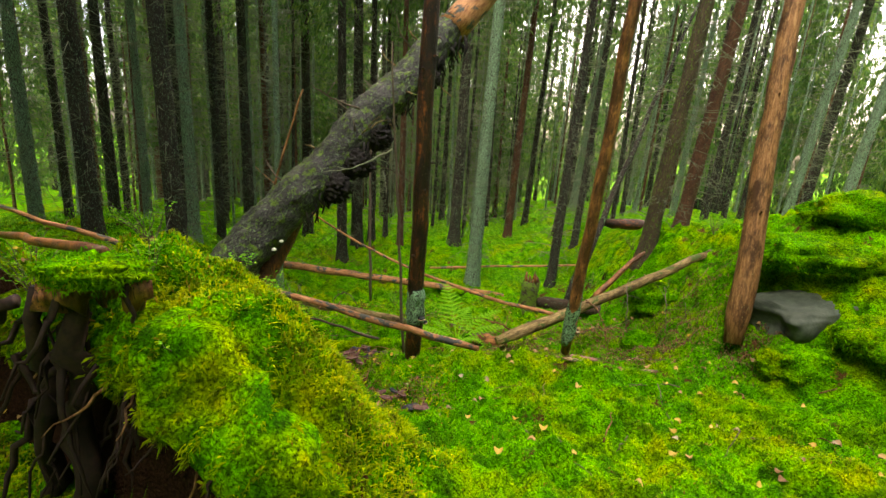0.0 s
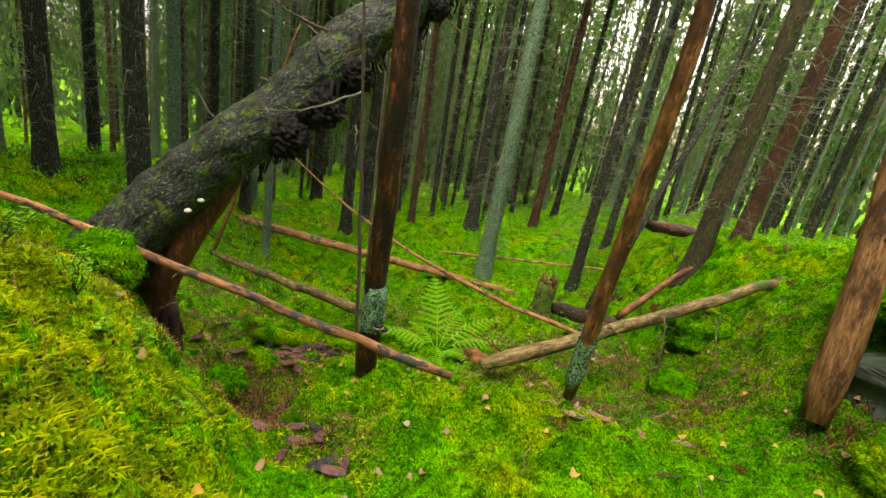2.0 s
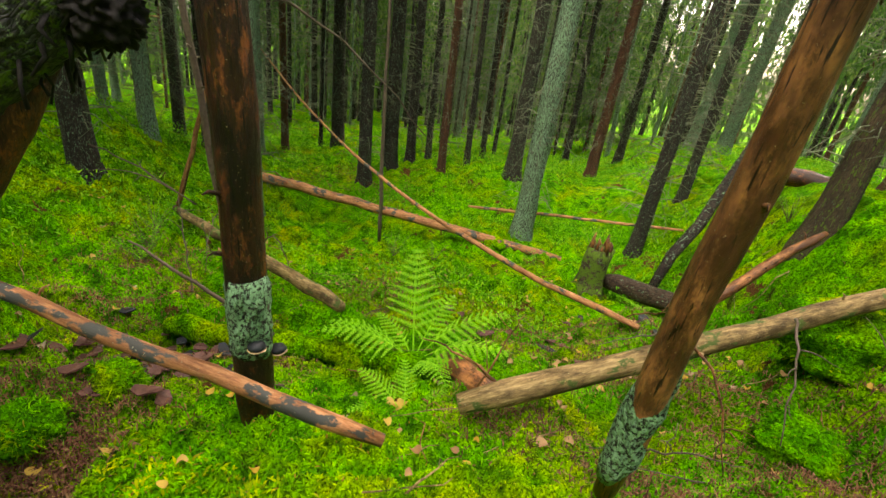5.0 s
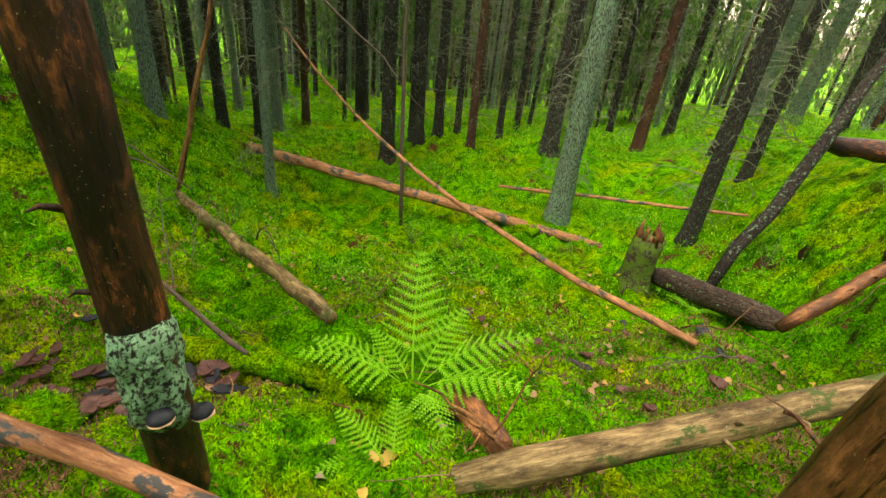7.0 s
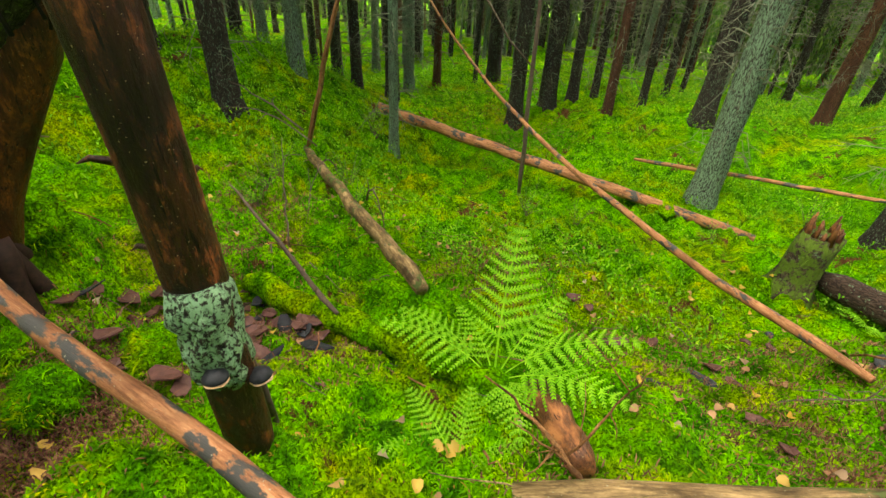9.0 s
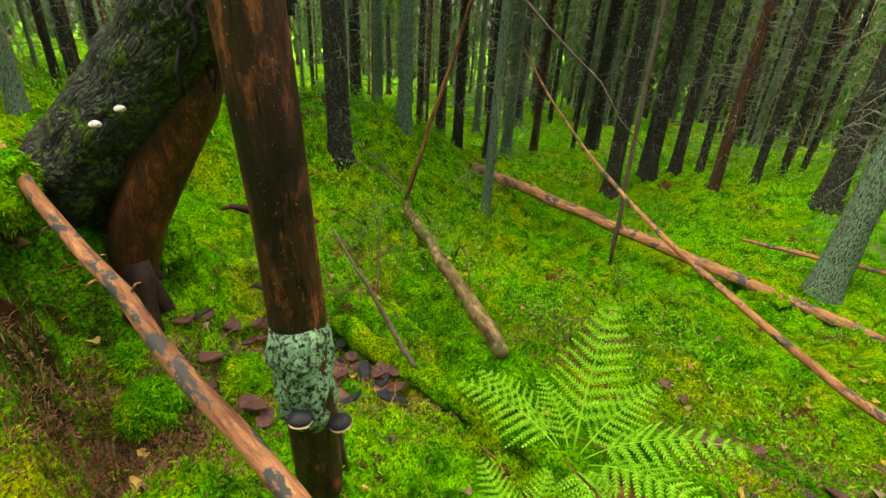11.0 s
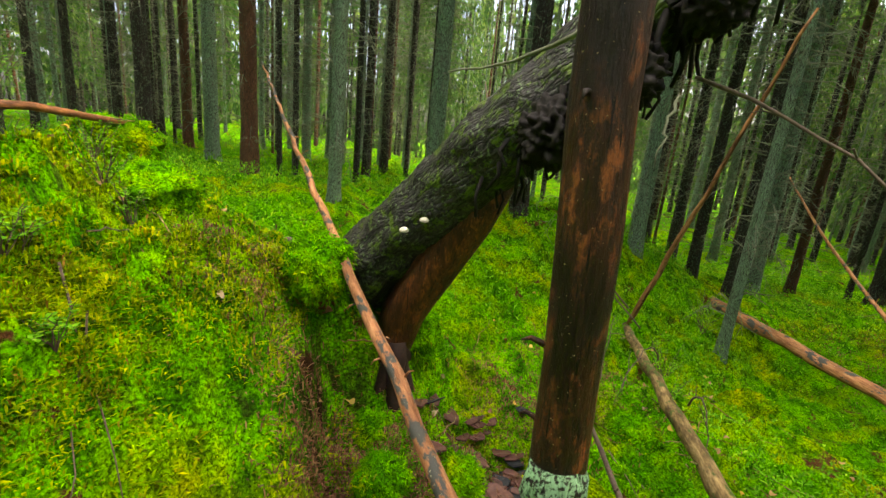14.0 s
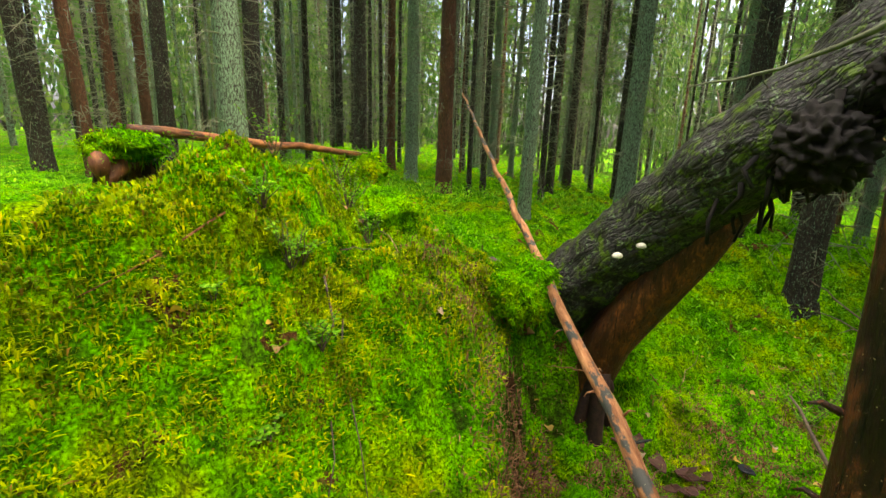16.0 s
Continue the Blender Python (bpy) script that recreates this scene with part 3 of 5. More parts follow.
# the stand seen over the mound
spruce(-7.97, 3.23, 0.34, "red", (0.02, 0))
spruce(-5.1, 0.75, 0.40, "lichen")
spruce(-7.2, 0.1, 0.34, "dark")
spruce(-9.6, 1.3, 0.34, "dark")
spruce(-9.8, 2.4, 0.34, "lichen")
spruce(-11.9, 1.6, 0.27, "red")
spruce(-11.6, 0.3, 0.25)
spruce(-11.5, -0.5, 0.2)
spruce(-11.3, -1.1, 0.2)
spruce(-12, 4.3, 0.26, "lichen")
spruce(-10.4, 5.6, 0.22)
spruce(-11.8, 6.3, 0.26)
spruce(-12.5, 8.0, 0.30, "red")
spruce(-10, 7.0, 0.2)
spruce(-6.9, 6.2, 0.34, "lichen")
spruce(-8.2, -2.1, 0.34, "dark")
spruce(-9.8, -3.6, 0.28, "red")
spruce(-6.4, -2.2, 0.24, "red", (0.12, 0.04))
spruce(-6.6, -3.2, 0.36, "dark", (0.10, 0.05))
spruce(-8.3, -3.2, 0.24, "red")


def wide_forest():
    """The rest of the wood, all round, with unseen near trees added for shade."""
    r, placed = random.Random(21), []
    while len(placed) < 190:
        # first 24: close by, behind the start, out of view, added to block light
        a, d = r.uniform(0, 2 * math.pi), 7 + 4 * r.random() if len(placed) < 24 else 11 + 21 * r.random() ** 0.8
        x, y = d * math.cos(a), d * math.sin(a) + 3
        head = math.degrees(math.atan2(x, y))
        if (math.hypot(x, y - 4) < 11 and y > -3) or math.hypot(x, y) < 4.5 or (-7 < x < 8 and 4 < y < 17) or (-13 < x < 0 and -4 < y < 14):
            continue
        if any((x - p) ** 2 + (y - q) ** 2 < 1.1 for p, q in placed):
            continue
        placed.append((x, y))
        kind = r.choices(("dark", "lichen", "red"), (5, 4, 2))[0]
        ln = 0.06 if x > 5 else 0.0
        spruce(x, y, r.uniform(0.12, 0.34), kind, (ln + r.uniform(-.02, .02), r.uniform(-.02, .02)), low=d > 18 and r.random() < 0.75, seed=len(placed))


wide_forest()
for k in range(46):
    # slender stems between the larger ones
    rr = random.Random(300 + k)
    if k % 2:
        spruce(rr.uniform(-10, 9), rr.uniform(13, 21), rr.uniform(0.07, 0.15), rr.choice(("dark", "red", "lichen", "dark")), (0.02, 0), crown=rr.random() < 0.4)
    else:
        spruce(rr.uniform(-17, -8), rr.uniform(-6, 12), rr.uniform(0.07, 0.15), rr.choice(("dark", "red", "lichen", "dark")), (0, 0), crown=rr.random() < 0.4)


def distant_forest():
    """Stems and boughs beyond the trees that can be told apart."""
    r, stems, v, f = random.Random(5), Shape(), [], []
    for k in range(860):
        a, d = r.uniform(0, 2 * math.pi), 30 + 27 * r.random()
        x, y = d * math.cos(a), d * math.sin(a) + 3
        head = math.degrees(math.atan2(x, y))
        z, rr = ground(x, y) - 0.3, r.uniform(0.07, 0.16)
        stems.tube([(x, y, z), (x + r.uniform(-.2, .2), y, z + 15)], [rr, 0.03], 5, caps=False)
        tall = 9 if 7 < head < 13 else 15
        for j in range(170):
            u = r.random()
            b, ln = r.uniform(0, 6.283), 2.3 * (1 - u) ** 0.8 * r.uniform(0.2, 1)
            p = Vector((x + math.cos(b) * ln, y + math.sin(b) * ln, z + 0.8 + tall * u))
            w, h = r.uniform(0.07, 0.24), r.uniform(0.3, 1.0)
            e = Vector((-math.sin(b), math.cos(b), 0)) * w
            o = len(v)
            v += [p, p - e - Vector((0, 0, h / 2)), p + e - Vector((0, 0, h / 2)), p + Vector((r.uniform(-.1, .1), 0, -h))]
            f.append((o, o + 1, o + 3, o + 2))
    t = thing("distant_forest", "far dense spruce wood closing the view", "forest", kind="stuff")
    part("stem_cover", stems.mesh("stem_cover", BARK_DARK), t)["kind"] = "stuff"
    part("bough_cover", mesh_of("bough_cover", v, f, NEEDLES, False), t)["kind"] = "stuff"


distant_forest()


def slender_wood():
    """Thin bare stems with dry twigs that fill the spaces of the wood behind."""
    r = random.Random(41)
    for mat, count, word in ((BARK_DARK, 95, "dark"), (BARK_LICHEN, 75, "grey-green lichen-covered"), (BARK_RED, 45, "reddish")):
        stems, twigs = Shape(), Shape()
        for _ in range(count):
            if r.random() < 0.55:
                x, y = r.uniform(-16, 16), r.uniform(15, 32)
            else:
                x, y = r.uniform(-30, -11), r.uniform(-10, 16)
            z, rad, lean = ground(x, y) - 0.2, r.uniform(0.035, 0.085), (0.05 if x > 4 else 0.01) + r.uniform(-0.02, 0.02)
            pts = [(x + lean * h + r.uniform(-.02, .02), y + r.uniform(-.02, .02), z + h) for h in (0, 1.2, 3, 6, 9, 13)]
            stems.tube(pts, [rad * 1.25, rad, rad * 0.92, rad * 0.75, rad * 0.5, 0.01], 7, caps=False)
            for _ in range(26):
                h, a, ln = r.uniform(0.8, 9), r.uniform(0, 6.283), r.uniform(0.2, 1.0)
                p = Vector((x + lean * h, y, z + h))
                q = p + Vector((math.cos(a), math.sin(a), 0.05)) * ln * 0.6
                twigs.tube([p, q, q + Vector((math.cos(a), math.sin(a), r.uniform(-0.9, 0.1))) * ln * 0.4], [0.009, 0.006, 0.003], 3, caps=False)
        t = thing("slender_trees", "thin %s bare stems crowded deep in the wood" % word, "trees", kind="stuff")
        part("stem_cover", stems.mesh("stem_cover", mat), t)["kind"] = "stuff"
        part("twig_cover", twigs.mesh("twig_cover", LICHEN_TWIG), t)["kind"] = "stuff"


slender_wood()


# ---- dead stems round the hollow ----
def stem(name, label, category, a, b, r0, r1, mat, sides=18, n=14, sag=0.0, wobble=0.008, rough=0.12, seed=1, group="", stubs=0, stub_mat=None, piece="stem"):
    t = thing(name, label, category, group, at=a)
    o = Vector(a)
    pts = [p - o for p in bend(a, b, n, sag, wobble, seed)]
    # the mesh runs along its own z, so that the grain follows the stem
    d = (Vector(b) - o).normalized()
    q = Vector((0, 0, 1)).rotation_difference(d)
    inv = q.inverted()
    pts = [inv @ p for p in pts]
    body = part(piece, Shape().tube(pts, [k * (0.72 if i in (0, n) else 1) for i, k in enumerate(taper(r0, r1, n))], sides, rough, seed, 9.0).mesh(piece, mat), t)
    body.rotation_mode, body.rotation_quaternion = "QUATERNION", q
    r = random.Random(seed + 5)
    for k in range(stubs):
        u = r.uniform(0.08, 0.97)
        i = min(int(u * n), n - 1)
        p = pts[i].lerp(pts[i + 1], u * n - i)
        ang, rad = r.uniform(0, 6.28), r0 + (r1 - r0) * u
        e = Vector((math.cos(ang), math.sin(ang), r.uniform(0.1, 0.6)))
        ln = r.uniform(0.015, 0.07)
        s = Shape().tube([p + e * rad * 0.7, p + e * (rad + ln * 0.6), p + e * (rad + ln) + Vector((0, 0, -0.02))], [rad * 0.12 + 0.003, rad * 0.07 + 0.002, 0.002], 6)
        st = part("branch_stub", s.mesh("branch_stub", stub_mat or mat), t)
        st.rotation_mode, st.rotation_quaternion = "QUATERNION", q
    return t


dead = stem("dead_tree", "standing dead spruce stripped to wet dark brown wood", "dead tree", (-0.31, 4.70, -1.02), (-0.17, 4.20, 7.2), 0.088, 0.06, WOOD_DARK, 26, 24, 0, 0.012, 0.10, 3, stubs=14, piece="trunk")
# the collar of lichen bark low on the dead tree
collar = Shape().tube([(0.0115 + 0.0009 * i, -0.041 - 0.0032 * i, 0.63 + 0.050 * i) for i in range(9)], [0.080, 0.092, 0.095, 0.096, 0.095, 0.095, 0.094, 0.090, 0.078], 36, 0.26, 8, 22.0)
part("bark_collar", collar.mesh("bark_collar", COLLAR), dead, "rough bark crusted with pale green lichen")


def bracket(x, y, z, ang, size, parent_gap=0.0):
    """A small dark bracket fungus with a pale rim."""
    t = thing("bracket_fungus", "small black bracket fungus with pale rim on the dead stem", "fungus", "bracket fungi", at=(x, y, z))
    t.rotation_euler = (0, 0, ang)
    for nm, mat, zz, rr, hh in (("cap", BLACK_CAP, 0.008, 0.038, 0.026), ("rim", PALE_RIM, -0.002, 0.0395, 0.004)):
        bm = bmesh.new()
        bmesh.ops.create_uvsphere(bm, u_segments=16, v_segments=10, radius=1)
        for q in bm.verts:
            q.co = Vector((q.co.x * rr * 1.05, q.co.y * rr, q.co.z * hh * (1 if q.co.z > 0 else 0.5) + zz)) * size
            q.co += noise.noise(q.co * 60) * q.co * 0.15
        me = bpy.data.meshes.new(nm)
        bm.to_mesh(me)
        bm.free()
        me.polygons.foreach_set("use_smooth", np.ones(len(me.polygons), bool))
        me.materials.append(mat)
        part(nm, me, t)
    return t


bracket(-0.225, 4.585, -0.31, 0.3, 1.0)
bracket(-0.205, 4.715, -0.40, 0.8, 1.0)

lean_dead = stem("dead_tree", "leaning barkless reddish-brown dead stem with lichen low down", "dead tree", (1.325, 4.62, -0.62), (1.60, 3.55, 7.4), 0.058, 0.045, WOOD_RED, 24, 24, 0, 0.014, 0.14, 6, stubs=8, piece="trunk")
sleeve = Shape().tube([(0.004 * i - 0.006, -0.0095 * i - 0.01, 0.10 + 0.07 * i) for i in range(13)], [0.045, 0.060, 0.062, 0.061, 0.062, 0.060, 0.058, 0.055, 0.054, 0.053, 0.050, 0.048, 0.040], 24, 0.5, 18, 9.0)
part("bark_sleeve", sleeve.mesh("bark_sleeve", COLLAR), lean_dead, "remains of bark with grey-green lichen")
pale_tree = stem("dead_tree", "tall barkless pale brown dead tree beside a mossy rock", "dead tree", (2.93, 4.40, -0.32), (4.30, 6.70, 6.6), 0.11, 0.085, WOOD_PALE, 24, 24, 0, 0.015, 0.10, 9, stubs=8, piece="trunk")
stem("dead_sapling", "thin dark dead sapling standing upright", "sapling", (-0.42, 4.86, -0.95), (-0.60, 4.58, 2.4), 0.018, 0.008, TWIG, 8, 12, 0, 0.012, 0.1, 12, stubs=10)
stem("dead_sapling", "thin dark dead sapling standing upright", "sapling", (-1.72, 10.3, -2.2), (-1.78, 10.2, 2.6), 0.035, 0.018, TWIG, 8, 12, 0, 0.015, 0.1, 13, stubs=10)
stem("dead_tree", "thin dark dead tree leaning over", "dead tree", (2.45, 8.9, -1.5), (5.9, 12.6, 5.2), 0.075, 0.03, BARK_DARK, 12, 16, 0, 0.03, 0.15, 14, stubs=12)
stem("fallen_pole", "long fallen pole with patches of bark and peeled pinkish wood", "fallen pole", (0.39, 4.55, -0.595), (-5.95, 3.53, 1.57), 0.040, 0.010, WOOD_PATCHY, 14, 26, 0.062, 0.012, 0.12, 15, "fallen poles", stubs=12)
stem("fallen_log", "long barkless grey-brown log lying up the mossy bank", "log", (0.64, 5.01, -0.70), (4.78, 6.9, 0.52), 0.070, 0.045, WOOD_GREY, 18, 18, 0.02, 0.012, 0.14, 16, "fallen logs", stubs=9)
stem("fallen_pole", "thin peeled pole leaning slantwise across the clearing", "fallen pole", (1.95, 7.10, -1.13), (-5.1, 12.02, 0.75), 0.036, 0.014, WOOD_PINK, 12, 24, 0.58, 0.01, 0.1, 17, "fallen poles", stubs=8)
stem("fallen_log", "long pinkish peeled log lying on the moss", "log", (-5.1, 10.3, -1.27), (1.4, 10.45, -1.93), 0.090, 0.07, WOOD_PINK, 16, 18, 0.0, 0.012, 0.1, 18, "fallen logs", stubs=7)
stem("fallen_log", "short pinkish peeled log lying further back", "log", (-8.2, 10.9, -1.0), (-5.5, 10.3, -1.15), 0.09, 0.08, WOOD_PINK, 14, 10, 0, 0.01, 0.1, 19, "fallen logs")
logd = stem("fallen_log", "barkless grey log with a forked top resting on the moss", "log", (-0.50, 6.05, -0.95), (-3.65, 7.89, -1.22), 0.065, 0.05, WOOD_GREY, 14, 14, 0, 0.02, 0.16, 20, "fallen logs", stubs=8)
stem("dead_branch", "pale upright dead branch rising from a log", "branch", (-3.60, 7.87, -1.22), (-2.62, 8.35, 2.3), 0.035, 0.015, WOOD_PALE, 10, 14, 0, 0.014, 0.1, 21)
stem("fallen_pole", "thin brown stick lying on the moss", "fallen pole", (-0.82, 5.62, -1.02), (-2.5, 6.1, -0.80), 0.02, 0.01, TWIG, 8, 10, 0, 0.012, 0.1, 22, "fallen poles", stubs=4)
rotten = stem("fallen_log", "rotten moss-covered log half sunk in the ground", "log", (-1.75, 5.65, -1.20), (0.45, 5.75, -1.06), 0.095, 0.08, MOSS_LUMP, 18, 18, 0, 0.025, 0.35, 23, "fallen logs")
stem("fallen_log", "broken reddish end of a rotten log in the moss", "log", (0.40, 5.80, -1.02), (0.78, 5.42, -0.92), 0.085, 0.075, WOOD_RED, 16, 8, 0, 0.012, 0.35, 30, "fallen logs", stubs=3)
stem("fallen_pole", "thin peeled pole lying in front of a spruce", "fallen pole", (-0.4, 11.5, -1.62), (3.1, 10.5, -1.10), 0.03, 0.022, WOOD_PINK, 10, 12, 0, 0.01, 0.1, 24, "fallen poles")
stem("fallen_log", "short dark wet log beside a broken stump", "log", (1.95, 9.2, -1.62), (2.9, 8.0, -1.30), 0.13, 0.12, bark_mat("wet_log_bark", (0.03, 0.018, 0.012), (0.13, 0.085, 0.055), LICHEN, 0.3), 16, 8, 0, 0.01, 0.15, 25, "fallen logs")
stem("fallen_log", "short broken dark log end lying on the bank", "log", (3.55, 10.4, -0.05), (4.6, 9.8, -0.02), 0.11, 0.13, WOOD_DARK, 14, 8, 0, 0.02, 0.25, 26, "fallen logs")
stem("fallen_log", "weathered brown branch piece lying on the mossy bank", "log", (2.3, 6.9, -0.75), (3.2, 7.35, -0.05), 0.05, 0.035, WOOD_RED, 12, 8, 0, 0.02, 0.2, 27, "fallen logs", stubs=4)


def lump(name, mat, size, seed, rough=0.25, freq=2.5, flat=0.0, sub=4, box=1.0):
    """A rounded lumpy body with a flattened underside."""
    bm = bmesh.new()
    bmesh.ops.create_icosphere(bm, subdivisions=sub, radius=1)
    for q in bm.verts:
        c = q.co.copy()
        if box < 1:
            c = Vector([math.copysign(abs(e) ** box, e) for e in c]) * 0.8
        q.co = c * (1 + rough * noise.noise(c * freq + Vector((seed * 3.1, seed, 0))) + rough * 0.4 * noise.noise(c * freq * 3 + Vector((seed, 0, 5))))
        if q.co.z < -flat and flat:
            q.co.z = -flat + (q.co.z + flat) * 0.2
        q.co = Vector((q.co.x * size[0], q.co.y * size[1], q.co.z * size[2]))
    me = bpy.data.meshes.new(name)
    bm.to_mesh(me)
    bm.free()
    me.polygons.foreach_set("use_smooth", np.ones(len(me.polygons), bool))
    me.materials.append(mat)
    return me


def dead_branch(a, e, arc, r0, seed, forks=3, mat=None):
    """A thin bowed dead branch with side twigs."""
    a, e = Vector(a), Vector(e)
    t = thing("dead_branch", "thin bowed dead branch with bare side twigs", "branch", "dead branches", at=a)
    pts = bend((0, 0, 0), e - a, 10, -arc, 0.012, seed)
    part("main_twig", Shape().tube(pts, taper(r0, r0 * 0.3, 10), 7, 0.15, seed).mesh("main_twig", mat or TWIG), t)
    r = random.Random(seed)
    for _ in range(forks):
        p = r.choice(pts[2:9])
        q = p + Vector((r.uniform(-.22, .22), r.uniform(-.22, .22), r.uniform(-.05, .2)))
        part("side_twig", Shape().tube(bend(p, q, 4, -0.02, 0.01, seed), taper(r0 * 0.5, 0.0015, 4), 5).mesh("side_twig", mat or TWIG), t)


dead_branch((-1.75, 6.92, -1.02), (-1.2, 6.55, -1.15), 0.28, 0.009, 1)
dead_branch((-2.4, 7.2, -0.98), (-2.1, 6.5, -1.2), 0.30, 0.008, 2)
dead_branch((-3.0, 7.5, -0.95), (-3.9, 7.0, -0.6), 0.15, 0.010, 3)
dead_branch((-3.5, 7.75, -0.93), (-4.6, 7.3, -0.35), 0.1, 0.012, 4)
dead_branch((-2.0, 6.2, -1.3), (-2.4, 6.6, -0.5), 0.05, 0.008, 5)
dead_branch((1.75, 5.45, -0.32), (1.95, 5.05, -0.75), 0.16, 0.010, 6, mat=WOOD_RED)
dead_branch((2.3, 5.66, -0.14), (2.15, 5.1, -0.55), 0.12, 0.009, 7)
dead_branch((0.85, 5.12, -0.62), (0.35, 5.3, -0.55), 0.05, 0.011, 8, mat=WOOD_PALE)
dead_branch((0.7, 5.3, -0.8), (0.9, 5.6, -0.42), 0.02, 0.007, 9, mat=WOOD_PALE)
dead_branch((2.2, 7.0, -1.1), (1.5, 6.6, -1.15), 0.05, 0.008, 10)
dead_branch((1.9, 7.4, -1.2), (2.3, 6.7, -0.8), 0.08, 0.008, 11, mat=WOOD_PALE)
dead_branch((-1.45, 4.3, -0.15), (-1.75, 4.12, -0.28), 0.01, 0.005, 12, 1, WOOD_PALE)
dead_branch((2.9, 5.9, -0.2), (2.7, 5.3, -0.6), 0.1, 0.008, 13)
dead_branch((1.45, 4.72, -0.45), (1.75, 4.60, -0.30), 0.02, 0.005, 14)
dead_branch((-1.0, 5.2, 1.55), (-0.62, 5.0, 1.72), 0.04, 0.010, 17, mat=WOOD_GREY)
dead_branch((-0.9, 5.45, 1.25), (0.1, 6.0, 0.45), 0.12, 0.009, 18)
dead_branch((-0.62, 4.93, 1.42), (-1.22, 4.48, 1.18), -0.05, 0.011, 19, 1, LICHEN_TWIG)
dead_branch((-1.0, 5.1, 1.82), (-1.42, 4.78, 2.02), -0.04, 0.013, 20, 2)
dead_branch((-0.75, 5.25, 1.15), (-0.70, 5.15, 0.88), 0.03, 0.008, 21, 0, LICHEN_TWIG)


# ---- the big leaning trunk ----
def scaly(shape, depth, freq):
    """Pushes the skin of a tube in and out in small ragged plates."""
    for i, q in enumerate(shape.v):
        p = Vector(q)
        h = noise.noise(p * freq) + 0.6 * noise.noise(p * freq * 2.3 + Vector((5, 3, 1)))
        k = Vector((noise.noise(p * freq + Vector((9, 0, 0))), noise.noise(p * freq + Vector((0, 9, 0))), h))
        shape.v[i] = tuple(p + k * depth)
    return shape



